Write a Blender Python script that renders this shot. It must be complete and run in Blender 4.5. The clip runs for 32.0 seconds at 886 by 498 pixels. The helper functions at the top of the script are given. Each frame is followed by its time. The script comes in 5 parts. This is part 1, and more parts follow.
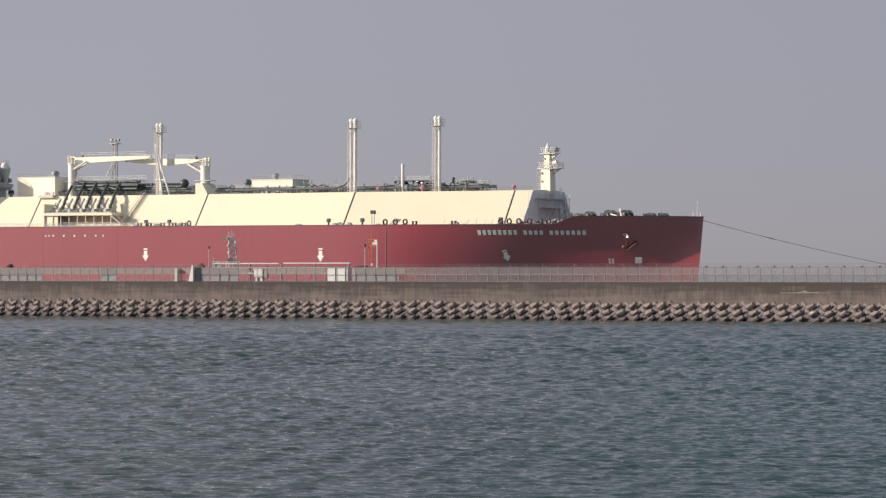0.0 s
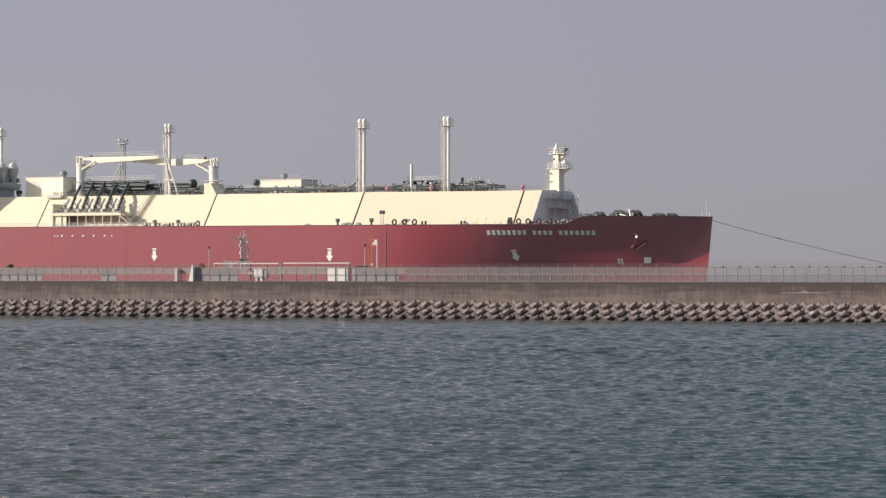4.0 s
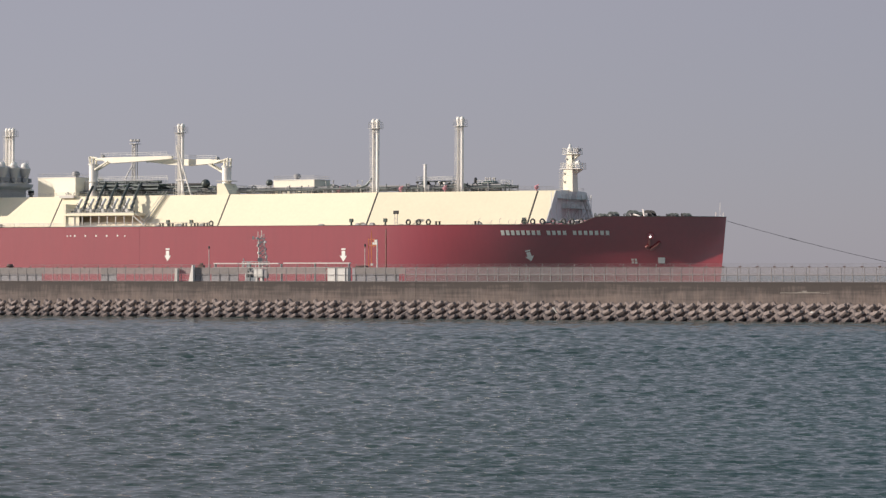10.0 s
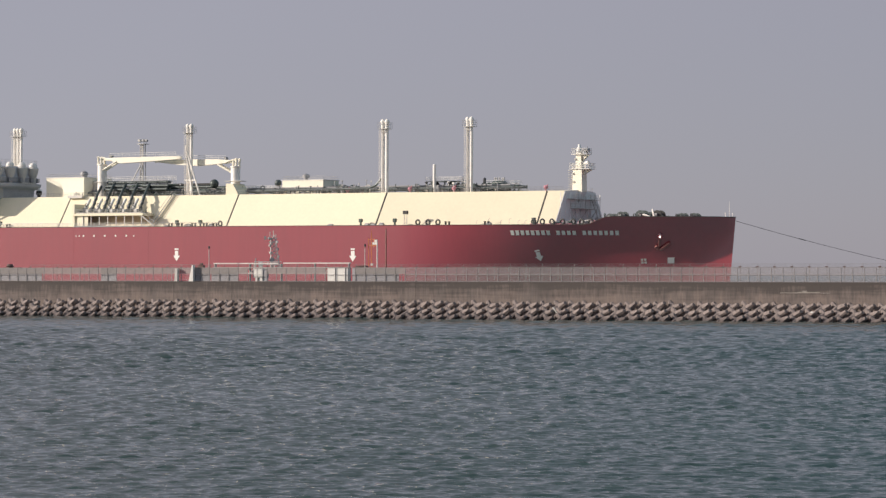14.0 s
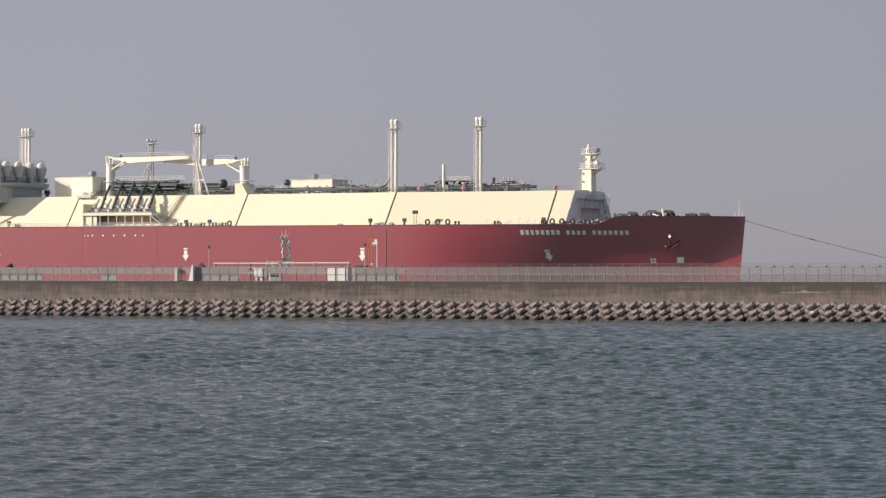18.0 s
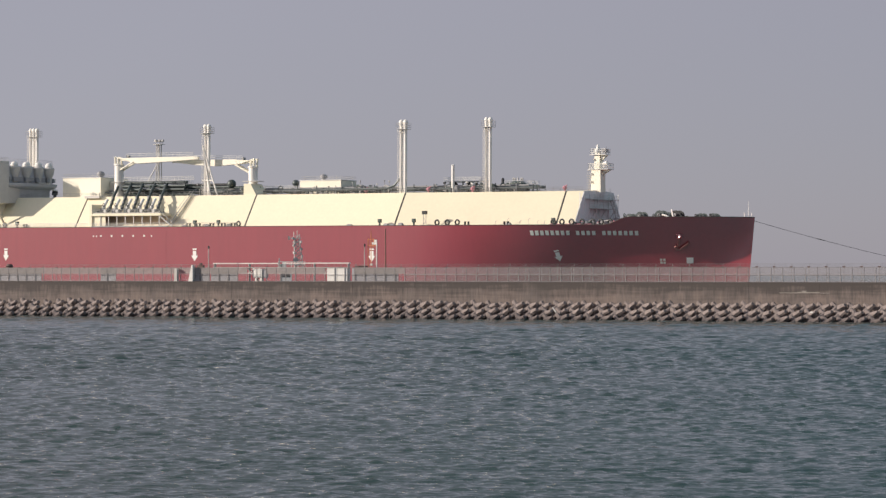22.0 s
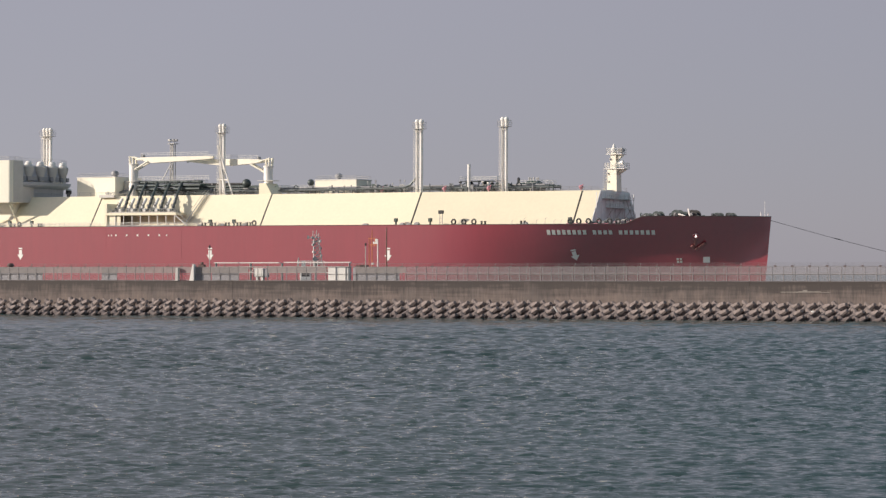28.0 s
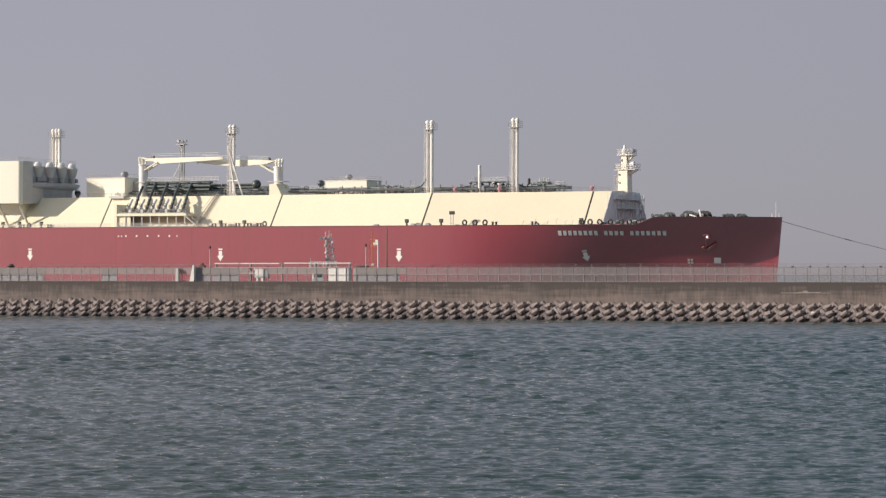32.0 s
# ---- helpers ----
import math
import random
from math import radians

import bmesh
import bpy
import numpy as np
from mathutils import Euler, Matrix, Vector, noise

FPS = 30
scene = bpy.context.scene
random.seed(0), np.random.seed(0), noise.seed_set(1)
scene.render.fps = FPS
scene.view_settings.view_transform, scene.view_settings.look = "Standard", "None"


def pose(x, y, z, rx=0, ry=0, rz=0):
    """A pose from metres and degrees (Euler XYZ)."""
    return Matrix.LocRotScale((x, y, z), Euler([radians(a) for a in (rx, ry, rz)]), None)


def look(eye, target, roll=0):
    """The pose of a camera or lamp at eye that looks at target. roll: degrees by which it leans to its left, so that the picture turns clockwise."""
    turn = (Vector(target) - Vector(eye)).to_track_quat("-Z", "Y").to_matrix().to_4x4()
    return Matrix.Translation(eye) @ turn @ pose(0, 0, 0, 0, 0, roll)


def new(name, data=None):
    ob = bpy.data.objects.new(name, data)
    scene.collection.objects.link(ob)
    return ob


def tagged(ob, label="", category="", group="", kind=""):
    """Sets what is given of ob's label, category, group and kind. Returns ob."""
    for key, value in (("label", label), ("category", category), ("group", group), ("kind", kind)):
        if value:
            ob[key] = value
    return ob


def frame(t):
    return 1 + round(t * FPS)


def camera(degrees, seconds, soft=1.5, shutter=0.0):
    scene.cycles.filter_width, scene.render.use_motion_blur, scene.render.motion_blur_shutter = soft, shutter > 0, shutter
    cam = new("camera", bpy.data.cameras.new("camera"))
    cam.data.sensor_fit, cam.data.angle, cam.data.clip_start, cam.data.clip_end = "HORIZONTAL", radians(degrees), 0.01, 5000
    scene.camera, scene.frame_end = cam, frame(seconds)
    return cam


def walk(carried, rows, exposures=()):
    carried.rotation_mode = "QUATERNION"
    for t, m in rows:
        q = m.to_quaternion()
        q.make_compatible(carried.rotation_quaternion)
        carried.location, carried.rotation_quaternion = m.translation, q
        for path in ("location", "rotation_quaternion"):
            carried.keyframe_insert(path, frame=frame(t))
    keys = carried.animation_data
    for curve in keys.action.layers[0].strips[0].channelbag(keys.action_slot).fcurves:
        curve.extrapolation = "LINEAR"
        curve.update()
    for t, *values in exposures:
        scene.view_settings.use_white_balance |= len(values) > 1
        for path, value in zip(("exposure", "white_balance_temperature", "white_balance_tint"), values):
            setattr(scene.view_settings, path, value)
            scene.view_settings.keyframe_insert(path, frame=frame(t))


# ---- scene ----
# Camera on the shore, 6.5 m above the harbour; it stands still but for small knocks to its tripod.
EYE = (0.0, 0.0, 6.5)
KNOCKS = [(0, 0, 0), (17.5, 0, 0), (18.0, 0, -.6), (18.5, 0, 0), (19.0, 0, 0), (19.5, -4.4, -.4), (20.0, -1.8, 0), (20.5, -3.0, 0),
          (21.0, -1.6, 0), (21.5, -3.0, -1.3), (22.0, -.8, 0), (22.5, -.8, 0), (23.0, -1.6, 0), (23.5, -.8, .6), (24.0, -.2, 0),
          (25.0, -1.5, 0), (25.5, -1.4, 0), (27.5, 1.5, -1.3), (28.0, 1.0, -1.3), (28.5, 1.5, 0), (29.5, 1.5, -.5), (30.0, 1.5, 0), (32.0, 1.5, 0)]
LENS = 21.63
MIL = 0.01396  # degrees of turn for one step of KNOCKS
cam = camera(LENS, 32.0, soft=1.35)
walk(cam, [(t, pose(*EYE, 90.573 + dy * MIL, 0, dx * MIL)) for t, dx, dy in KNOCKS], [(0, 0.0), (32, 0.0)])

# ---- light: hazy afternoon sun from the left, pale grey sky ----
SUN = Vector((-.938, -.105, .328)).normalized()
world = bpy.data.worlds.new("sky")
scene.world = world
world.use_nodes = True
wn, wl = world.node_tree.nodes, world.node_tree.links
sky = wn.new("ShaderNodeTexSky")
sky.sky_type, sky.sun_disc = "NISHITA", False
sky.sun_elevation = math.asin(SUN.z)
sky.sun_rotation = math.atan2(SUN.x, SUN.y)
sky.air_density, sky.dust_density, sky.ozone_density, sky.altitude = 1.0, .4, 3.0, 0
haze = wn.new("ShaderNodeMixRGB")
haze.inputs["Fac"].default_value = 0.86
# the haze is a little dimmer low down and away from the sun
where, split, east, low, tint = wn.new("ShaderNodeTexCoord"), wn.new("ShaderNodeSeparateXYZ"), wn.new("ShaderNodeMath"), wn.new("ShaderNodeMath"), wn.new("ShaderNodeMixRGB")
east.operation, east.inputs[1].default_value, east.inputs[2].default_value = "MULTIPLY_ADD", 1.5, .42
low.operation, low.inputs[1].default_value, low.use_clamp = "MULTIPLY_ADD", -2.4, True
wl.new(where.outputs["Generated"], split.inputs[0])
wl.new(split.outputs["X"], east.inputs[0])
wl.new(split.outputs["Z"], low.inputs[0])
wl.new(east.outputs[0], low.inputs[2])
wl.new(low.outputs[0], tint.inputs["Fac"])
tint.inputs["Color1"].default_value, tint.inputs["Color2"].default_value = (3.81, 3.63, 4.24, 1), (3.08, 2.88, 3.42, 1)
# higher up the thin haze lets more light through
rise, high = wn.new("ShaderNodeMath"), wn.new("ShaderNodeMixRGB")
rise.operation, rise.inputs[1].default_value, rise.inputs[2].default_value, rise.use_clamp = "MULTIPLY_ADD", 1.7, -.22, True
wl.new(split.outputs["Z"], rise.inputs[0])
wl.new(rise.outputs[0], high.inputs["Fac"])
wl.new(tint.outputs[0], high.inputs["Color1"])
# whitened towards the sun, clearer and bluer away from it
away, clear = wn.new("ShaderNodeMath"), wn.new("ShaderNodeMixRGB")
away.operation, away.inputs[1].default_value, away.inputs[2].default_value, away.use_clamp = "MULTIPLY_ADD", 2.2, .42, True
wl.new(split.outputs["X"], away.inputs[0])
wl.new(away.outputs[0], clear.inputs["Fac"])
clear.inputs["Color1"].default_value, clear.inputs["Color2"].default_value = (6.0, 5.5, 5.9, 1), (2.2, 3.7, 4.6, 1)
wl.new(clear.outputs[0], high.inputs["Color2"])
wl.new(high.outputs[0], haze.inputs["Color2"])
wl.new(sky.outputs[0], haze.inputs["Color1"])
wl.new(haze.outputs[0], wn["Background"].inputs["Color"])
wn["Background"].inputs["Strength"].default_value = 0.1
lamp = new("sun", bpy.data.lights.new("sun", "SUN"))
lamp.data.energy, lamp.data.angle, lamp.data.color = 5.4, radians(0.6), (1.0, .885, .765)
lamp.matrix_world = look(SUN * 300, (0, 0, 0))


# ---- materials ----
def material(name, color, rough=.6, metal=0.0, var=.12, scale=1.0, bump=.0, second=None, streak=0.0, spec=.5):
    """A painted or mineral surface: base colour with large stains and fine grain, and a little relief."""
    m = bpy.data.materials.new(name)
    m.use_nodes = True
    n, l = m.node_tree.nodes, m.node_tree.links
    b = n["Principled BSDF"]
    b.inputs["Roughness"].default_value, b.inputs["Metallic"].default_value = rough, metal
    b.inputs["Specular IOR Level"].default_value = spec
    tc = n.new("ShaderNodeTexCoord")
    big, fine = n.new("ShaderNodeTexNoise"), n.new("ShaderNodeTexNoise")
    big.inputs["Scale"].default_value, big.inputs["Detail"].default_value = .35 * scale, 5
    fine.inputs["Scale"].default_value, fine.inputs["Detail"].default_value = 4.0 * scale, 4
    mp = n.new("ShaderNodeMapping")
    mp.inputs["Scale"].default_value = (1, 1, .12) if streak else (1, 1, 1)
    l.new(tc.outputs["Object"], mp.inputs[0])
    l.new(mp.outputs[0], big.inputs["Vector"])
    l.new(mp.outputs[0] if streak else tc.outputs["Object"], fine.inputs["Vector"])
    add = n.new("ShaderNodeMath")
    add.operation = "ADD"
    l.new(big.outputs["Fac"], add.inputs[0])
    l.new(fine.outputs["Fac"], add.inputs[1])
    ramp = n.new("ShaderNodeMapRange")
    ramp.inputs["From Min"].default_value, ramp.inputs["From Max"].default_value = .75, 1.25
    l.new(add.outputs[0], ramp.inputs["Value"])
    mix = n.new("ShaderNodeMixRGB")
    other = second or tuple(c * (1 - 2 * var) for c in color)
    mix.inputs["Color1"].default_value, mix.inputs["Color2"].default_value = (*color, 1), (*other, 1)
    l.new(ramp.outputs[0], mix.inputs["Fac"])
    l.new(mix.outputs[0], b.inputs["Base Color"])
    if bump:
        bp = n.new("ShaderNodeBump")
        bp.inputs["Strength"].default_value, bp.inputs["Distance"].default_value = .6, bump
        l.new(fine.outputs["Fac"], bp.inputs["Height"])
        l.new(bp.outputs[0], b.inputs["Normal"])
    return m


def netting(name, color, cover):
    """Chain-link mesh, too fine to see wire by wire: wires cover a share of the panel."""
    m = material(name, color, .7)
    n, l = m.node_tree.nodes, m.node_tree.links
    clear, mix = n.new("ShaderNodeBsdfTransparent"), n.new("ShaderNodeMixShader")
    mix.inputs["Fac"].default_value = cover
    l.new(clear.outputs[0], mix.inputs[1])
    l.new(n["Principled BSDF"].outputs[0], mix.inputs[2])
    l.new(mix.outputs[0], n["Material Output"].inputs["Surface"])
    return m


def water_material(name, color, bump, scale, rough=.12):
    m = bpy.data.materials.new(name)
    m.use_nodes = True
    n, l = m.node_tree.nodes, m.node_tree.links
    b = n["Principled BSDF"]
    b.inputs["Roughness"].default_value, b.inputs["IOR"].default_value = rough, 1.33
    tc, mp = n.new("ShaderNodeTexCoord"), n.new("ShaderNodeMapping")
    mp.inputs["Scale"].default_value = (.6, 1.0, 1)
    l.new(tc.outputs["Object"], mp.inputs[0])
    ripple, patch = n.new("ShaderNodeTexNoise"), n.new("ShaderNodeTexNoise")
    ripple.inputs["Scale"].default_value, ripple.inputs["Detail"].default_value = scale, 3
    patch.inputs["Scale"].default_value, patch.inputs["Detail"].default_value = .03, 3
    l.new(mp.outputs[0], ripple.inputs["Vector"])
    l.new(tc.outputs["Object"], patch.inputs["Vector"])
    mix = n.new("ShaderNodeMixRGB")
    mix.inputs["Color1"].default_value, mix.inputs["Color2"].default_value = (*color, 1), (color[0] * .75, color[1] * 1.15, color[2] * 1.08, 1)
    l.new(patch.outputs["Fac"], mix.inputs["Fac"])
    l.new(mix.outputs[0], b.inputs["Base Color"])
    bp = n.new("ShaderNodeBump")
    bp.inputs["Strength"].default_value, bp.inputs["Distance"].default_value = 1.0, bump
    l.new(ripple.outputs["Fac"], bp.inputs["Height"])
    l.new(bp.outputs[0], b.inputs["Normal"])
    return m


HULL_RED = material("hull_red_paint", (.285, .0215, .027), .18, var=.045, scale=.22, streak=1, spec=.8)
# index raised so reflections lift the dark bow as haze would
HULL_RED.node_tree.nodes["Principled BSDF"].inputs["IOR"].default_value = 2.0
# bluish sheen in the paint stands in for haze over the distant hull
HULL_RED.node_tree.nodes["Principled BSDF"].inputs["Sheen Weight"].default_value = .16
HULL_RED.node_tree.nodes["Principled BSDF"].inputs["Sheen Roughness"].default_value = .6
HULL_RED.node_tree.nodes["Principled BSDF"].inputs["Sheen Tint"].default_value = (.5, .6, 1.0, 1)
CREAM = material("cream_paint", (.80, .73, .545), .55, var=.03, scale=.3)
IVORY = material("ivory_house_paint", (.87, .82, .68), .55, var=.03, scale=.3)
CREAM_B = material("cream_fittings_paint", (.83, .795, .74), .5, var=.05)
WHITE = material("white_paint", (.78, .76, .72), .5, var=.05)
FRONT = material("light_grey_paint", (.78, .78, .77), .5, var=.06)
PALE = material("pale_grey_paint", (.55, .53, .50), .5, var=.08)
BRIDGE = material("blue_grey_paint", (.46, .47, .51), .5, var=.08)
GREY = material("grey_paint", (.30, .30, .31), .5, var=.1)
DECK = material("deck_paint", (.16, .11, .10), .7, var=.15)
PIPE = material("dark_pipework", (.085, .105, .105), .45, metal=.3, var=.2)
GREEN = material("dark_green_paint", (.05, .085, .075), .5, var=.2)
BLACK = material("black_rubber", (.025, .025, .027), .6, var=.1)
REDFIT = material("red_fitting_paint", (.55, .22, .27), .5, var=.08)
GLASS = material("dark_glass", (.03, .035, .04), .15, var=.1)
CONCRETE_TOP = material("pale_concrete", (.33, .30, .27), .85, var=.15, bump=.01)
BLOCK = material("block_concrete", (.28, .233, .218), .9, scale=.9, bump=.03, second=(.16, .132, .124))
FRAME = material("pale_galvanised_steel", (.33, .31, .305), .5, metal=.1, var=.1)
RAIL = material("galvanised_rail", (.30, .28, .28), .5, metal=.1, var=.1)
NET = netting("fence_netting", (.36, .34, .35), .34)
NET_DENSE = netting("fence_netting_dense", (.40, .365, .355), .58)
NET_THIN = netting("fence_netting_thin", (.36, .35, .36), .08)
NET_LOW = netting("fence_netting_open", (.30, .28, .285), .3)
PANEL = material("grey_sheet", (.35, .34, .36), .6, var=.1)
ORANGE = material("orange_paint", (.62, .20, .05), .5, var=.1)
DARKPOST = material("dark_steel", (.14, .09, .08), .5, metal=.3, var=.15)
RUSTY = material("rust_brown_paint", (.24, .105, .085), .6, var=.15)
ROPE = material("tow_rope", (.10, .10, .10), .8, var=.2)
WATER = water_material("harbour_water", (.0195, .039, .040), .04, 3.0, .06)
SEA = water_material("open_sea_water", (.14, .165, .185), .12, .4, .2)


def stained_wall():
    """Tan concrete with dark runs of weathering that hang from its top edge."""
    m = material("stained_concrete", (.232, .183, .162), .85, scale=1.5, bump=.02, second=(.145, .124, .117), streak=1)
    n, l = m.node_tree.nodes, m.node_tree.links
    tc, mp, runs, patch = n.new("ShaderNodeTexCoord"), n.new("ShaderNodeMapping"), n.new("ShaderNodeTexNoise"), n.new("ShaderNodeTexNoise")
    mp.inputs["Scale"].default_value = (1, 1, .15)
    l.new(tc.outputs["Object"], mp.inputs[0])
    l.new(mp.outputs[0], runs.inputs["Vector"])
    l.new(tc.outputs["Object"], patch.inputs["Vector"])
    runs.inputs["Scale"].default_value, runs.inputs["Detail"].default_value = 3.4, 7
    patch.inputs["Scale"].default_value, patch.inputs["Detail"].default_value = .4, 6
    sep, add, rise, ramp, mix = n.new("ShaderNodeSeparateXYZ"), n.new("ShaderNodeMath"), n.new("ShaderNodeMath"), n.new("ShaderNodeMapRange"), n.new("ShaderNodeMixRGB")
    l.new(tc.outputs["Object"], sep.inputs[0])
    rise.operation, rise.inputs[1].default_value, rise.inputs[2].default_value = "MULTIPLY_ADD", .34, -1.2
    l.new(sep.outputs["Z"], rise.inputs[0])
    tot = n.new("ShaderNodeMath")
    tot.operation = "ADD"
    l.new(runs.outputs["Fac"], add.inputs[0])
    l.new(patch.outputs["Fac"], add.inputs[1])
    l.new(add.outputs[0], tot.inputs[0])
    l.new(rise.outputs[0], tot.inputs[1])
    # courses of the old shuttering show as faint level bands
    lay, band, sum3 = n.new("ShaderNodeMapping"), n.new("ShaderNodeTexNoise"), n.new("ShaderNodeMath")
    lay.inputs["Scale"].default_value = (.16, .16, 2.6)
    band.inputs["Scale"].default_value, band.inputs["Detail"].default_value = 1.0, 6
    l.new(tc.outputs["Object"], lay.inputs[0])
    l.new(lay.outputs[0], band.inputs["Vector"])
    sum3.operation, sum3.inputs[1].default_value = "MULTIPLY_ADD", 1.1
    l.new(band.outputs["Fac"], sum3.inputs[0])
    l.new(tot.outputs[0], sum3.inputs[2])
    ramp.inputs["From Min"].default_value, ramp.inputs["From Max"].default_value, ramp.inputs["To Max"].default_value = 1.24, 1.88, .95
    l.new(sum3.outputs[0], ramp.inputs["Value"])
    l.new(ramp.outputs[0], mix.inputs["Fac"])
    b = n["Principled BSDF"]
    old = b.inputs["Base Color"].links[0].from_socket
    l.new(old, mix.inputs["Color1"])
    mix.inputs["Color2"].default_value = (.072, .061, .058, 1)
    l.new(mix.outputs[0], b.inputs["Base Color"])
    return m


WALL = stained_wall()


def tide_stain(m):
    """Dark wet weed on whatever the tide reaches, with a ragged upper edge."""
    n, l = m.node_tree.nodes, m.node_tree.links
    geo, sep, rag, add, ramp, mix = n.new("ShaderNodeNewGeometry"), n.new("ShaderNodeSeparateXYZ"), n.new("ShaderNodeTexNoise"), n.new("ShaderNodeMath"), n.new("ShaderNodeMapRange"), n.new("ShaderNodeMixRGB")
    rag.inputs["Scale"].default_value = 1.1
    l.new(geo.outputs["Position"], sep.inputs[0])
    l.new(geo.outputs["Position"], rag.inputs["Vector"])
    l.new(sep.outputs["Z"], add.inputs[0])
    l.new(rag.outputs["Fac"], add.inputs[1])
    ramp.inputs["From Min"].default_value, ramp.inputs["From Max"].default_value, ramp.inputs["To Min"].default_value, ramp.inputs["To Max"].default_value = .75, 1.5, .75, 0
    l.new(add.outputs[0], ramp.inputs["Value"])
    b = n["Principled BSDF"]
    l.new(b.inputs["Base Color"].links[0].from_socket, mix.inputs["Color1"])
    mix.inputs["Color2"].default_value = (.06, .048, .05, 1)
    l.new(ramp.outputs[0], mix.inputs["Fac"])
    l.new(mix.outputs[0], b.inputs["Base Color"])


tide_stain(BLOCK)


# ---- mesh helpers ----
class Shape:
    """Collects simple solids into one mesh."""

    def __init__(self):
        self.v, self.f = [], []

    def add(self, verts, faces):
        k = len(self.v)
        self.v += [tuple(p) for p in verts]
        self.f += [tuple(i + k for i in f) for f in faces]
        return self

    def box(self, x0, x1, y0, y1, z0, z1, m=None):
        vs = [Vector((x, y, z)) for z in (z0, z1) for y in (y0, y1) for x in (x0, x1)]
        if m:
            vs = [m @ p for p in vs]
        return self.add(vs, [(0, 2, 3, 1), (4, 5, 7, 6), (0, 1, 5, 4), (2, 6, 7, 3), (0, 4, 6, 2), (1, 3, 7, 5)])

    def tube(self, a, b, r, r2=None, n=8, cap=True):
        a, b = Vector(a), Vector(b)
        r2 = r if r2 is None else r2
        q = (b - a).to_track_quat("Z", "Y")
        ring = [Vector((math.cos(2 * math.pi * i / n), math.sin(2 * math.pi * i / n), 0)) for i in range(n)]
        vs = [a + q @ (p * r) for p in ring] + [b + q @ (p * r2) for p in ring]
        fs = [(i, (i + 1) % n, n + (i + 1) % n, n + i) for i in range(n)]
        if cap:
            fs += [tuple(range(n - 1, -1, -1)), tuple(range(n, 2 * n))]
        return self.add(vs, fs)

    def path(self, pts, r, n=6):
        for a, b in zip(pts, pts[1:]):
            self.tube(a, b, r, n=n)
        return self

    def lathe(self, base, prof, n=14):
        """prof: (radius, height) pairs, turned round a vertical axis through base."""
        b = Vector(base)
        vs = [b + Vector((r * math.cos(2 * math.pi * i / n), r * math.sin(2 * math.pi * i / n), z)) for r, z in prof for i in range(n)]
        fs = [(k * n + i, k * n + (i + 1) % n, (k + 1) * n + (i + 1) % n, (k + 1) * n + i) for k in range(len(prof) - 1) for i in range(n)]
        fs += [tuple(range(n - 1, -1, -1)), tuple((len(prof) - 1) * n + i for i in range(n))]
        return self.add(vs, fs)

    def ring(self, c, axis, R, r, n=16, k=6):
        q = Vector(axis).to_track_quat("Z", "Y")
        vs = []
        for i in range(n):
            a = 2 * math.pi * i / n
            for j in range(k):
                w = 2 * math.pi * j / k
                vs.append(Vector(c) + q @ Vector(((R + r * math.cos(w)) * math.cos(a), (R + r * math.cos(w)) * math.sin(a), r * math.sin(w))))
        return self.add(vs, [(i * k + j, ((i + 1) % n) * k + j, ((i + 1) % n) * k + (j + 1) % k, i * k + (j + 1) % k) for i in range(n) for j in range(k)])

    def loft(self, rings, close=True, caps=True):
        n = len(rings[0])
        vs = [p for r in rings for p in r]
        e = n if close else n - 1
        fs = [(k * n + i, k * n + (i + 1) % n, (k + 1) * n + (i + 1) % n, (k + 1) * n + i) for k in range(len(rings) - 1) for i in range(e)]
        if caps and close:
            fs += [tuple(range(n - 1, -1, -1)), tuple((len(rings) - 1) * n + i for i in range(n))]
        return self.add(vs, fs)

    def mesh(self, name, mat, smooth=False, bevel=0.0):
        me = bpy.data.meshes.new(name)
        me.from_pydata(self.v, [], self.f)
        bm = bmesh.new()
        bm.from_mesh(me)
        bmesh.ops.recalc_face_normals(bm, faces=bm.faces)
        if bevel:
            sharp = [e for e in bm.edges if len(e.link_faces) == 2 and e.calc_face_angle(0) > .5]
            bmesh.ops.bevel(bm, geom=sharp, offset=bevel, segments=1, affect="EDGES")
        bm.to_mesh(me)
        bm.free()
        me.materials.append(mat)
        if smooth:
            me.polygons.foreach_set("use_smooth", [True] * len(me.polygons))
            me.set_sharp_from_angle(angle=radians(38))
        return me


def part(name, shape, mat, parent, label="", smooth=False, bevel=0.0):
    """Links a shape as one mesh object under a thing or a part."""
    ob = new(name, shape.mesh(name, mat, smooth, bevel))
    ob.parent = parent
    return tagged(ob, label)


def thing(name, label, category, m=None, group="", kind=""):
    ob = new(name)
    ob.empty_display_size = .5
    ob.matrix_world = m or Matrix()
    return tagged(ob, label, category, group, kind)


def solid(name, shape, mat, label="", category="", m=None, group="", kind="", smooth=False, bevel=0.0):
    """A thing, or a piece of the setting, of one mesh."""
    ob = new(name, shape.mesh(name, mat, smooth, bevel))
    ob.matrix_world = m or Matrix()
    return tagged(ob, label, category, group, kind)


# ---- the sea and the harbour basin ----
sea = Shape()
sea.add([(-4500, -300, -.9), (4500, -300, -.9), (4500, 4900, -.9), (-4500, 4900, -.9)], [(0, 1, 2, 3)])
solid("water", sea, SEA, "calm grey open sea beyond the breakwater, reaching to the horizon", "sea", kind="structure")


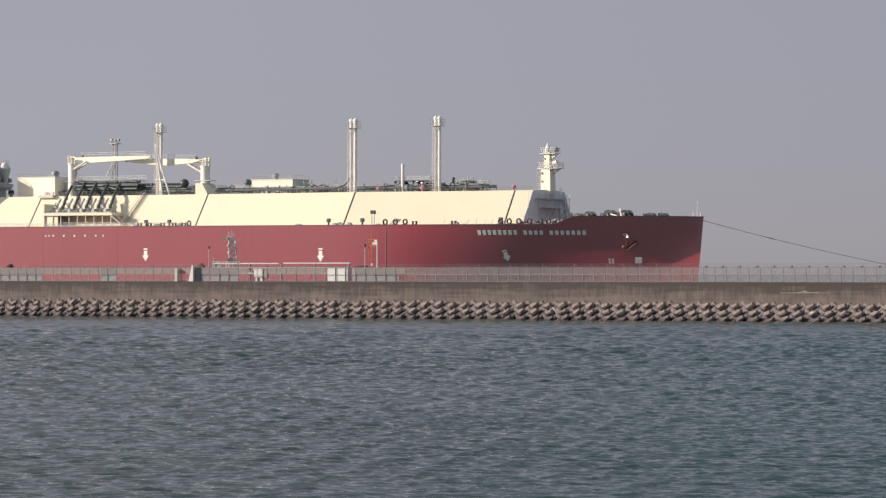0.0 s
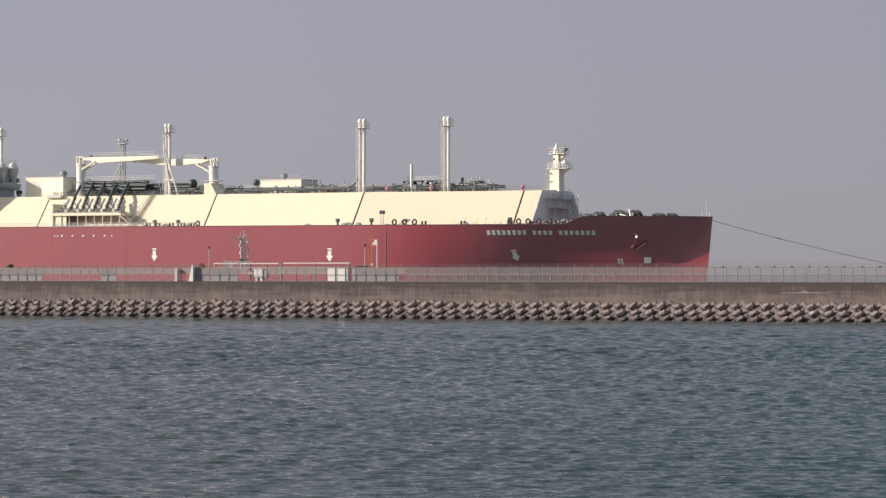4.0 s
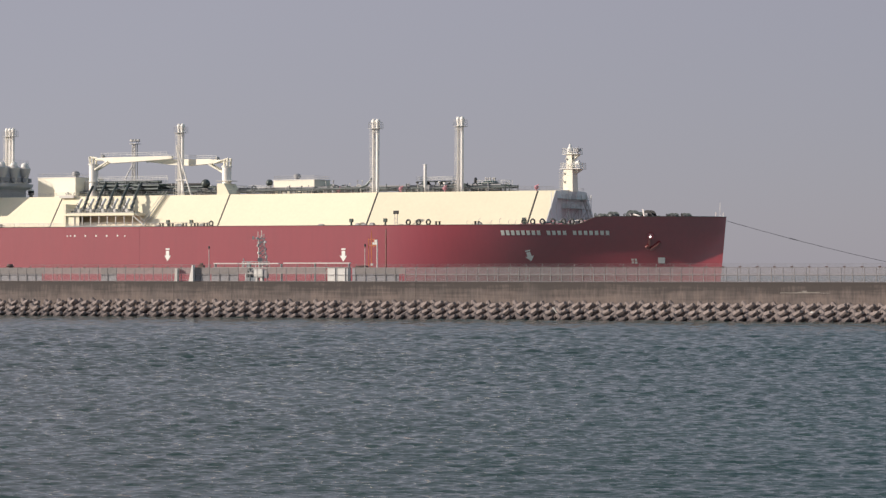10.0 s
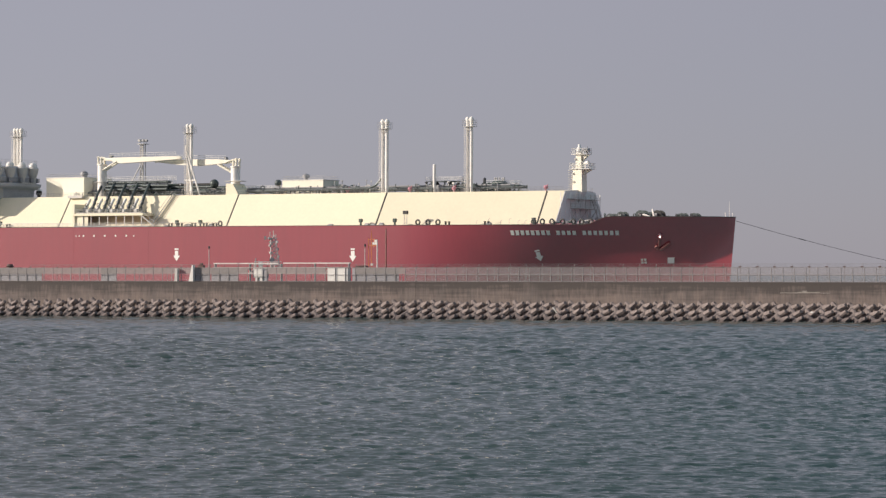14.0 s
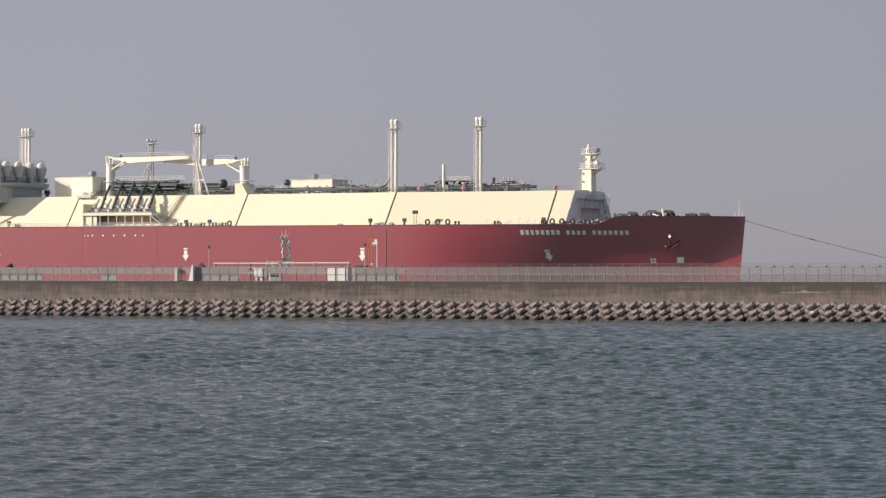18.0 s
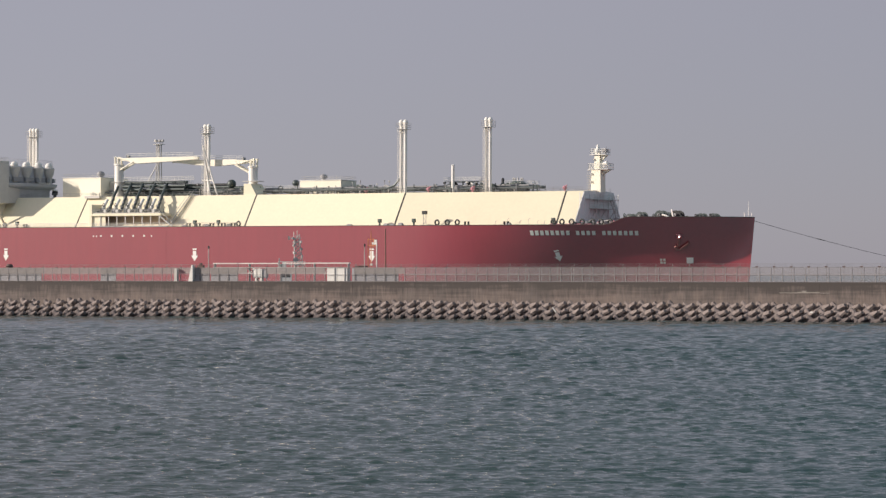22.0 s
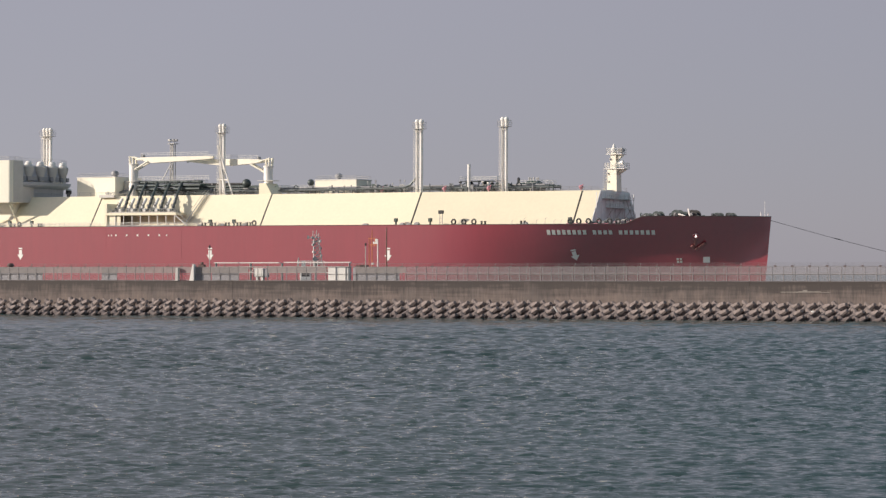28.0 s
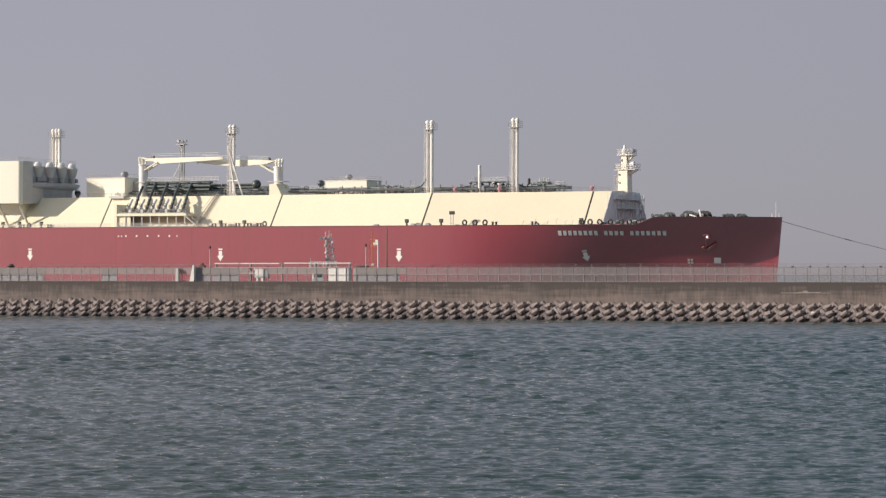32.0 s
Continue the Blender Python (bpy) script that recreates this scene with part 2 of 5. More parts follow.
def wave_field(X, Y, seed, amp):
    """Wind chop as a sum of short-crested wave trains with sharpened crests; the shortest fade out with distance."""
    rng = np.random.default_rng(seed)
    Z, DX, DY = np.zeros_like(X), np.zeros_like(X), np.zeros_like(X)
    top = np.sqrt(.52 + (Y * Y * .00006) ** 2)
    lee = .28 + .72 * np.clip((300 - Y) / 150, 0, 1)
    for i in range(64):
        lam = 0.40 * 1.047 ** i * rng.uniform(.9, 1.1)
        ang = radians(-97 + rng.normal(0, 21))
        k = 2 * math.pi / lam
        ph = k * (X * math.cos(ang) + Y * math.sin(ang)) + rng.uniform(0, 6.28)
        a = amp * lam * .0197 * lee / (1 + (lam / top) ** 4)
        a = a * np.clip(lam / (Y * .0046) - .5, 0, 1)
        Z += a * np.sin(ph)
        DX += a * math.cos(ang) * np.cos(ph)
        DY += a * math.sin(ang) * np.cos(ph)
    # gusts leave some patches calmer than others
    gust = 1 + .14 * np.sin(X * .11 + .8 * np.sin(Y * .05) + seed) * np.sin(Y * .09 + 1.1 * np.sin(X * .07))
    return Z * gust, .75 * DX * gust, .75 * DY * gust


def wave_sheet(name, seed, amp, z, rows, columns, label):
    """A sheet of waves, finer near the shore where the camera stands."""
    ys = 55 * np.exp(np.arange(0, 1, 1 / rows) * math.log(352 / 55))
    cs = np.linspace(-1, 1, columns)
    C, Y = np.meshgrid(cs, ys)
    X = C * (.2 * Y + 7)
    Z, DX, DY = wave_field(X, Y, seed, amp)
    X, Y = X + DX, Y + DY
    nx, ny = len(cs), len(ys)
    me = bpy.data.meshes.new(name)
    idx = (np.arange(ny - 1)[:, None] * nx + np.arange(nx - 1)[None, :]).ravel()
    quads = np.stack([idx, idx + 1, idx + nx + 1, idx + nx], 1)
    me.from_pydata(np.stack([X.ravel(), Y.ravel(), Z.ravel() + z], 1), [], quads)
    me.polygons.foreach_set("use_smooth", [True] * len(me.polygons))
    me.materials.append(WATER)
    return tagged(new(name, me), label, "water", kind="structure")


water_a = wave_sheet("water", 3, 1.05, 0.0, 1050, 860, "wind-rippled grey-green harbour water in front of the breakwater")
water_b = wave_sheet("water", 8, 1.05, -.03, 640, 480, "short choppy waves running across the grey-green harbour water")

# ---- the breakwater: u runs along it, v away from the shore, from the waterline of its blocks ----
BREAK = Matrix(((.9299, .3679, 0, 0), (-.3679, .9299, 0, 320.1), (0, 0, 1, 0), (0, 0, 0, 1)))
WALL_V, WALL_Z = 4.6, 5.15
U0, U1 = -150.0, 120.0

foot = Shape()
foot.add([(u, v, z) for u in (U0, U1) for v, z in ((-1.2, -2), (1.6, -.8), (4.7, 1.1), (4.7, -2))], [(0, 1, 5, 4), (1, 2, 6, 5), (2, 3, 7, 6), (3, 0, 4, 7), (0, 3, 2, 1), (4, 5, 6, 7)])
solid("embankment", foot, BLOCK, "dark rubble slope under the concrete blocks", "embankment", BREAK, kind="structure")

breakwater = thing("breakwater", "long weathered concrete breakwater wall with vertical stains", "breakwater", BREAK, kind="structure")
rng = random.Random(4)
u = U0
while u < U1:
    w = 9.6
    s = Shape()
    d = rng.uniform(-.008, .008)
    s.box(u + .003, u + w - .003, WALL_V + d, WALL_V + 7, -2, WALL_Z - .25)
    s.box(u + .003, u + w - .003, WALL_V + d - .012, WALL_V + 7, WALL_Z - .25, WALL_Z)
    part("wall_section", s, WALL, breakwater, bevel=.015)
    u += w
s = Shape().box(U0, U1, WALL_V + .035, WALL_V + 6.5, -2, WALL_Z - .3)
part("wall_core", s, WALL, breakwater)


def tetrapod(seed):
    """A four-legged concrete block, legs tapering from a common centre, with worn uneven faces."""
    s = Shape()
    for d in ((0, 0, 1), (.943, 0, -.333), (-.471, .816, -.333), (-.471, -.816, -.333)):
        d = Vector(d)
        s.tube(d * .06, d * .72, .57, .42, n=8, cap=False)
        s.tube(d * .72, d * 1.32, .42, .31, n=8, cap=False)
        s.tube(d * 1.32, d * 1.42, .31, .23, n=8)
    r = random.Random(seed)
    shift = {}
    for v in s.v:
        shift.setdefault(tuple(round(c, 2) for c in v), Vector((r.uniform(-.05, .05), r.uniform(-.05, .05), r.uniform(-.05, .05))))
    s.v = [tuple(Vector(v) + shift[tuple(round(c, 2) for c in v)]) for v in s.v]
    return s.mesh("wave_block", BLOCK, smooth=True)


block_meshes = [tetrapod(k) for k in range(4)]
rng = random.Random(11)
for row, (v, z, shift) in enumerate(((.3, -.1, .2), (1.8, .75, 1.55), (3.3, 1.6, .88))):
    n = 64
    for i in range(n + 10):
        u = -78 + shift + i * 2.02 + rng.uniform(-.06, .06)
        if u > 68:
            break
        ob = new("wave_block", block_meshes[(i * 7 + row) % 4])
        # one leg rises to the right, one points to the shore
        j = [rng.uniform(-.1, .1) for k in range(6)]
        d0 = Vector((.80 + j[0], -.36 + j[1], .48 + j[2])).normalized()
        p = Vector((-.4 + j[3], -1, -.3 + j[4]))
        p = (p - d0 * p.dot(d0)).normalized()
        turn = Matrix((p, d0.cross(p), d0)).transposed().to_quaternion()
        ob.matrix_world = BREAK @ Matrix.LocRotScale((u, v + rng.uniform(-.08, .08), z + rng.uniform(-.06, .06)), turn, Vector((1, 1, 1)) * rng.uniform(.84, 1.02))
        tagged(ob, "rough brown-grey concrete wave-breaking block stacked at the breakwater", "block", "wave-breaking blocks along the breakwater")

# ---- the fence on the breakwater ----
FENCE_V = WALL_V + .5
fence = thing("fence", "tall galvanised chain-link fence on the breakwater", "fence", BREAK @ pose(0, FENCE_V, WALL_Z), kind="")
PITCH = 1.55
post_mesh = Shape().box(-.035, .035, -.035, .035, 0, 2.0).mesh("post", RAIL)
up_mesh = Shape().box(.036, PITCH - .036, -.006, .006, .98, 1.98).mesh("upper_netting", NET)
thin_mesh = Shape().box(.036, PITCH - .036, -.006, .006, .06, .94).mesh("lower_netting", NET_THIN)
low_mesh = Shape().box(.036, PITCH - .036, -.006, .006, .06, .94).mesh("lower_netting", NET_LOW)
dense_mesh = Shape().box(.036, PITCH - .036, -.006, .006, 1.1, 1.98).mesh("upper_netting", NET_DENSE)
for i in range(-49, 46):
    for name, me in (("post", post_mesh), ("upper_netting", up_mesh if i > -6 else dense_mesh), ("lower_netting", low_mesh if i > -6 else thin_mesh)):
        if name != "post" and i in (-21, -20, -13, -12, -11):
            continue
        ob = new(name, me)
        ob.parent, ob.location = fence, (i * PITCH, 0, 0)
frame_mesh = Shape().box(-.045, .045, -.05, -.036, .07, .95).mesh("frame_stile", FRAME)
for i in range(-5, 46):
    ob = new("frame_stile", frame_mesh)
    ob.parent, ob.location = fence, (i * PITCH, 0, 0)
part("frame_rail", Shape().box(-5 * PITCH, 45 * PITCH, -.05, -.042, .955, 1.03), FRAME, fence, "pale middle rail of the fence frames")
for name, z, r in (("top_rail", 2.0, .03), ("middle_rail", .96, .04), ("bottom_rail", .05, .04)):
    part(name, Shape().tube((-76, 0, z), (71, 0, z), r, n=6), RAIL, fence)

# a second fence along the seaward edge, with barbed-wire arms
guard = thing("fence", "wire fence with leaning barbed-wire arms on the seaward edge", "fence", BREAK @ pose(0, WALL_V + 6.3, WALL_Z))
arm_mesh = Shape().tube((0, 0, 0), (0, 0, 2.05), .04, n=6).tube((0, 0, 2.05), (.02, .25, 2.5), .03, n=5).mesh("post", RAIL)
bracket_mesh = Shape().box(-.2, .2, -.075, -.045, 2.0, 2.16).box(-.09, .09, -.08, -.045, 1.9, 2.0).mesh("arm_bracket", DARKPOST)
for i in range(-28, 30):
    ob = new("post", arm_mesh)
    ob.parent, ob.location = guard, (-6 + i * 2.38, 0, 0)
    head = new("arm_bracket", bracket_mesh)
    head.parent, head.location = guard, (-6 + i * 2.38, 0, 0)
for z, v in ((2.5, .25), (2.33, .16), (2.15, .06), (1.2, 0), (.2, 0)):
    part("wire", Shape().tube((-72.7, v, z), (62.9, v, z), .014, n=4), RAIL, guard)


# ---- the gas carrier: s metres aft of the stem, b metres to starboard, z above the water ----
def P(s, b, z):
    return Vector((-s, -b, z))


UPPER = ((0, 0), (4, 4.2), (8, 7.2), (15, 10.9), (22, 14.0), (30, 17.2), (38, 20.0), (45, 21.6), (52, 22.45), (60, 22.85), (70, 23), (80, 23), (400, 23))
LOWER = ((0, 0), (4, .4), (8, .9), (15, 1.6), (22, 2.2), (30, 3.2), (38, 5.2), (45, 8.6), (52, 12.6), (60, 16.6), (68, 19.8), (76, 22.2), (84, 22.9), (92, 23), (400, 23))


def smooth_curve(pts, s):
    """Monotone cubic through the points of a waterline."""
    s = max(s, 0)
    for i in range(len(pts) - 1):
        (x0, y0), (x1, y1) = pts[i], pts[i + 1]
        if s <= x1:
            def slope(j):
                if j <= 0 or j >= len(pts) - 1:
                    return (pts[1][1] - pts[0][1]) / (pts[1][0] - pts[0][0]) * 1.1 if j <= 0 else 0
                a = (pts[j][1] - pts[j - 1][1]) / (pts[j][0] - pts[j - 1][0])
                c = (pts[j + 1][1] - pts[j][1]) / (pts[j + 1][0] - pts[j][0])
                return 2 * a * c / (a + c) if a * c > 0 else 0
            h = x1 - x0
            k = (s - x0) / h
            return y0 * (2 * k ** 3 - 3 * k * k + 1) + y1 * (3 * k * k - 2 * k ** 3) + h * slope(i) * (k ** 3 - 2 * k * k + k) + h * slope(i + 1) * (k ** 3 - k * k)
    return pts[-1][1]


def hull_b(s, z):
    """Half breadth of the hull: fine below and flared above at the bow, parallel amidships, drawn in at the stern."""
    q = s - stem(z)
    lo, up = smooth_curve(LOWER, q), smooth_curve(UPPER, q)
    b = lo + (up - lo) * min(max(z / 19, 0), 1.1) ** (1.43 + 5.0 * math.exp(-(q / 8.5) ** 2))
    if s > 236:
        b *= 1 - .38 * ((s - 236) / 54) ** 2 - max(0, (8 - z) / 8) * .5 * ((s - 236) / 54) ** 2
    return b


def stem(z):
    return max(0.0, (20.2 - z) * .092)


def deck_z(s):
    """Height of the hull's edge: main deck, rising in an S to the forecastle."""
    k = min(max((33.5 - s) / 7, 0), 1)
    return 18.2 + 2.0 * k * k * (3 - 2 * k)


ship = thing("gas_carrier", "long red-hulled gas carrier with cream trunk deck under tow", "ship")

hull = Shape()
stations = [0, .4, .9, 1.6, 2.6, 4, 6, 8.5, 11, 14, 17, 20, 23, 26, 27.5, 29, 30.5, 32, 33.5, 36, 39, 42, 45, 48, 52, 56, 60, 65, 70, 77, 84, 92] + list(range(100, 237, 8)) + [244, 252, 260, 268, 276, 284, 290]
levels = [-3, -1, 1, 3, 5, 6.5, 8, 9.5, 11, 12.5, 14, 15.5, 17, 1e9]
rings = []
for s in stations:
    top = deck_z(s)
    zs = [min(z, top) for z in levels]
    st = [P(max(s, stem(z)), hull_b(max(s, stem(z)), z), z) for z in zs]
    pt = [P(max(s, stem(z)), -hull_b(max(s, stem(z)), z), z) for z in reversed(zs)]
    rings.append(st + pt)
hull.loft(rings, close=True, caps=False)
n_ring = len(rings[0])
hull.add(rings[-1], [tuple(range(n_ring))])
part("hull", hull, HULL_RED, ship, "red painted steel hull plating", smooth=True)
deck = Shape()
for_deck = [(s, deck_z(s) - (1.0 if s < 30 else .12)) for s in stations[4:]]
deck.loft([[P(s, hull_b(s, z) - .08, z), P(s, -hull_b(s, z) + .08, z)] for s, z in for_deck], close=False)
part("deck", deck, DECK, ship)
edge = Shape()
edge_pts = [P(s, hull_b(s, deck_z(s)) + .02, deck_z(s) + .03) for s in stations]
edge.path(edge_pts, .09, 6)
edge.path([P(-p.x, p.y, p.z) for p in edge_pts], .09, 6)
part("gunwale", edge, DARKPOST, ship)

# trunk deck in sections with dark expansion joints between them
TRUNK = 27.05
JOINTS = (47.8, 92.6, 139.6, 197.2)


def trunk_half(s):
    k = min(max((93 - s) / 51, 0), 1)
    return 20.1 - 5.3 * k, 14.1 - 5.3 * k


def trunk_ring(s, inset=0.0):
    lo, hi = trunk_half(s)
    lo, hi, t = lo - inset, hi - inset, TRUNK - inset
    return [P(s, lo, 18.1), P(s, hi, t), P(s, hi * .3, t + .35), P(s, -hi * .3, t + .35), P(s, -hi, t), P(s, -lo, 18.1)]


core = Shape().loft([trunk_ring(s, .05) for s in (43.5, 93, 236)])
part("trunk_core", core, BLACK, ship)
cuts = [43.1, *JOINTS, 240.0]
for a, b in zip(cuts, cuts[1:]):
    w = .24
    mids = [a + (0 if a == 43.1 else w)] + ([b - w] if b != 240 else [b])
    sh = Shape().loft([trunk_ring(s) for s in mids])
    part("trunk_section", sh, CREAM, ship, "cream painted sloping trunk deck section")
front = Shape()
lo, hi = trunk_half(43)
front.add([P(43.06, lo, 18.1), P(43.06, hi, TRUNK), P(43.06, hi * .3, TRUNK + .35), P(43.06, -hi * .3, TRUNK + .35), P(43.06, -hi, TRUNK), P(43.06, -lo, 18.1),
           P(42.9, lo, 18.1), P(42.9, hi, TRUNK), P(42.9, hi * .3, TRUNK + .35), P(42.9, -hi * .3, TRUNK + .35), P(42.9, -hi, TRUNK), P(42.9, -lo, 18.1)],
          [(0, 1, 2, 3, 4, 5), (6, 7, 8, 9, 10, 11)] + [(i, (i + 1) % 6, 6 + (i + 1) % 6, 6 + i) for i in range(6)])
part("trunk_front", front, FRONT, ship, "pale grey forward bulkhead of the trunk")


def railing(name, pts, h, mat, parent, step=1.6, rails=3, r=.035, label=""):
    sh = Shape()
    for a, b in zip(pts, pts[1:]):
        n = max(1, round((b - a).length / step))
        for i in range(n + 1):
            q = a.lerp(b, i / n)
            sh.tube(q, q + Vector((0, 0, h)), r, n=4)
        for k in range(1, rails + 1):
            o = Vector((0, 0, h * k / rails))
            sh.tube(a + o, b + o, r, n=4)
    return part(name, sh, mat, parent, label)


def trunk_edge(s, side=1, inset=.35, dz=0):
    return P(s, side * (trunk_half(s)[1] - inset), TRUNK + dz)


for side in (1, -1):
    railing("trunk_railing", [trunk_edge(s, side) for s in (222, 93, 43.6)], 1.1, GREY, ship, 2.0, 3, .035, "grey steel railing along the trunk top")
    railing("deck_railing", [P(s, side * (hull_b(s, 18) - .3), 18.2) for s in (236, 190)], 1.1, WHITE, ship, 1.8, 3, .065)
    railing("deck_railing", [P(s, side * (hull_b(s, 18) - .3), 18.2) for s in (164, 139)], 1.1, PALE, ship, 1.8, 3)

# pipes, racks and fittings along the trunk top
for b, z, r, s0, s1, mat in ((9.2, 28.1, .28, 58, 186, PIPE), (7.9, 28.3, .35, 58, 200, PIPE), (6.4, 28.9, .22, 60, 196, GREY), (5.0, 28.2, .4, 62, 200, GREEN), (3.6, 28.7, .3, 62, 186, PIPE), (-3, 28.6, .4, 60, 200, PIPE), (-6, 28.9, .3, 62, 198, GREEN)):
    part("pipe", Shape().tube(P(s0, b, z), P(s1, b, z), r, n=8), mat, ship, smooth=True)
for i in range(22):
    s0 = 62 + i * 6.1
    sh = Shape()
    for b in (9.8, 3.0, -7):
        sh.box(-s0 - .1, -s0 + .1, -b - .1, -b + .1, 27.0, 29.4)
    sh.box(-s0 - .09, -s0 + .09, -9.9, 7.1, 27.65, 27.8).box(-s0 - .09, -s0 + .09, -9.9, 7.1, 28.45, 28.6)
    part("pipe_rack", sh, PIPE if i % 3 else GREY, ship)


def dome(s, b, r, h, mat, label):
    """A tank dome: a drum with flanged rim, a platform and pipe stubs."""
    d = part("tank_dome", Shape().lathe(P(s, b, 27), [(r, 0), (r, h * .7), (r * 1.08, h * .7), (r * 1.08, h * .82), (r * .8, h), (0.01, h * 1.05)], 18), mat, ship, label, smooth=True)
    for k in range(5):
        sh = Shape()
        a = k * 1.25 + s
        c = P(s, b, 27 + h) + Vector((math.cos(a) * r * .6, math.sin(a) * r * .6, -.2))
        sh.tube(c, c + Vector((0, 0, .9)), .16, n=7)
        sh.lathe(c + Vector((0, 0, .9)), [(.26, 0), (.26, .18), (.05, .35)], 8)
        part("pipe_stub", sh, PALE, d)
    return d


def gantry(s0, s1, b0, b1, z, mat):
    """A walkway platform on legs with its rail."""
    sh = Shape().box(-s1, -s0, -b1, -b0, z - .12, z)
    for s in (s0 + .15, (s0 + s1) / 2, s1 - .15):
        for b in (b0 + .15, b1 - .15):
            sh.tube(P(s, b, 27), P(s, b, z), .09, n=5)
    g = part("platform", sh, mat, ship)
    railing("railing", [P(s0, b1, z), P(s1, b1, z), P(s1, b0, z), P(s0, b0, z), P(s0, b1, z)], 1.1, WHITE, g, 1.5, 2, .045)
    return g


dome(65.5, 2, 2.1, 3.0, GREEN, "dark green liquid dome with pale valve stubs")
dome(80.5, -1, 1.9, 2.2, GREEN, "dark green gas dome with pale valve stubs")
dome(124, -3, 2.2, 2.6, GREEN, "dark green liquid dome with pale valve stubs")
for s, b, r in ((132.8, 5, .95), (152.7, 7, 1.25)):
    ball = part("round_tank", Shape().lathe(P(s, b, 30.4 - r), [(r * math.sin(a * math.pi / 10) + .02, r - r * math.cos(a * math.pi / 10)) for a in range(11)], 18), PIPE, ship, "dark green-grey round tank", smooth=True)
    part("tank_stand", Shape().lathe(P(s, b, 27), [(r * .8, 0), (r * .6, .4), (r * .5, 3.6 - 2 * r)], 14), GREY, ball)
dome(176, -3, 2.2, 2.6, GREEN, "dark green liquid dome with pale valve stubs")
gantry(75, 86, 0, 5, 30.2, PIPE)
for s, b, h in ((77, 3.5, 2.4), (79.6, 3.0, 2.8), (83.5, 3.2, 2.6), (85, 1.5, 2.2), (62.5, 3, 2.0), (67.8, 3.5, 2.4), (88, 3, 1.8), (116, 8, 1.6), (109, 5, 2.2)):
    part("pump_housing", Shape().lathe(P(s, b, 27), [(.9, 0), (.9, h * .6), (1.05, h * .62), (1.05, h * .75), (.5, h), (.2, h * 1.15)], 12), (PIPE, GREEN, BLACK)[int(s) % 3], ship, smooth=True)
gantry(60, 68, 0, 5, 29.0, PIPE)
rng = random.Random(33)
for i in range(26):
    s, b, h = 70.5 + i * .72, rng.uniform(4, 9), rng.uniform(1.4, 3.3)
    if i % 3:
        part("valve", Shape().tube(P(s, b, 27), P(s, b, 27 + h), .14, n=6).box(-s - .3, -s + .3, -b - .3, -b + .3, 26.6 + h, 27 + h), (PIPE, GREY, BLACK, WHITE)[i % 4], ship)
    else:
        part("deck_box", Shape().box(-s - .6, -s + .6, -b - .5, -b + .5, 27.0, 26.6 + h), (PIPE, GREY, GREEN)[i // 3 % 3], ship, bevel=.05)
gantry(146, 162, -4, 5, 28.8, PIPE)
gantry(168, 186, 4, 10, 30.4, PIPE)
gantry(131.5, 141.5, 1, 8, 28.5, GREY)
# boxes and thin posts forward of the motor house
rng = random.Random(21)
for i in range(20):
    s, b, h = 103.5 + i * .66, rng.uniform(3, 9), rng.uniform(1.2, 2.9)
    if i % 2:
        part("deck_box", Shape().box(-s - .45, -s + .45, -b - .4, -b + .4, 27.0, 27 + h), (PALE, GREY, WHITE, GREEN)[i % 4], ship, bevel=.05)
    else:
        part("thin_post", Shape().tube(P(s, b, 27), P(s, b, 28 + h), .07, n=5).box(-s - .16, -s + .16, -b - .16, -b + .16, 28 + h, 28.3 + h), (PALE, GREY)[i % 4 // 2], ship)
part("vent_loop", Shape().ring(P(71.0, 0, 29.5), (1, .5, 0), 1.3, .38, 18, 8), BLACK, ship, "black looped vent pipe", smooth=True)
for s, b in ((74.6, 10.2), (87.4, 11.0), (106.2, 11.8), (48.7, 8.4)):
    monitor = part("fire_monitor", Shape().tube(P(s, b, 27), P(s, b, 27.7), .2, n=8).lathe(P(s, b, 27.5), [(.3, 0), (.55, .25), (.6, .6), (.4, .95), (.1, 1.05)], 12), REDFIT, ship, "red painted fire monitor", smooth=True)
    part("nozzle", Shape().tube(P(s, b, 28.3), P(s - .9, b + .5, 28.7), .15, .1, n=7), REDFIT, monitor)
part("post", Shape().tube(P(80.6, 10, 27), P(80.6, 10, 34.2), .42, n=12).lathe(P(80.6, 10, 34.2), [(.46, 0), (.46, .12), (.2, .25)], 12), WHITE, ship, "plain white post on the trunk", smooth=True)
part("vent_pipe", Shape().path([P(95.1, 12.9, 30.8), P(96.7, 13.0, 29.0), P(99.0, 12.9, 28.3), P(116, 12.6, 28.1), P(131, 12.6, 28.0)], .3, 8), PIPE, ship, "dark vent pipe bending up to the mast", smooth=True)
rng = random.Random(5)
for i in range(110):
    s = rng.choice([rng.uniform(58, 92), rng.uniform(98, 136), rng.uniform(146, 190)])
    b, h = rng.uniform(1, trunk_half(s)[1] - 1.2), rng.uniform(.8, 2.3)
    sh = Shape()
    if i % 3 == 0:
        sh.box(-s - .4, -s + .4, -b - .35, -b + .35, 27.0, 27 + h * .7)
    elif i % 3 == 1:
        sh.tube(P(s, b, 27), P(s, b, 27 + h), .13, n=6).ring(P(s, b, 27 + h), (0, 0, 1), .3, .06, 10, 4)
    else:
        sh.path([P(s, b, 27), P(s, b, 27 + h), P(s + .7, b, 27 + h + .3), P(s + 1.3, b, 27 + h), P(s + 1.3, b, 27)], .14, 6)
    part(("deck_box", "valve", "pipe_bend")[i % 3], sh, (PIPE, GREEN, GREY, PIPE, PALE)[i % 5], ship)


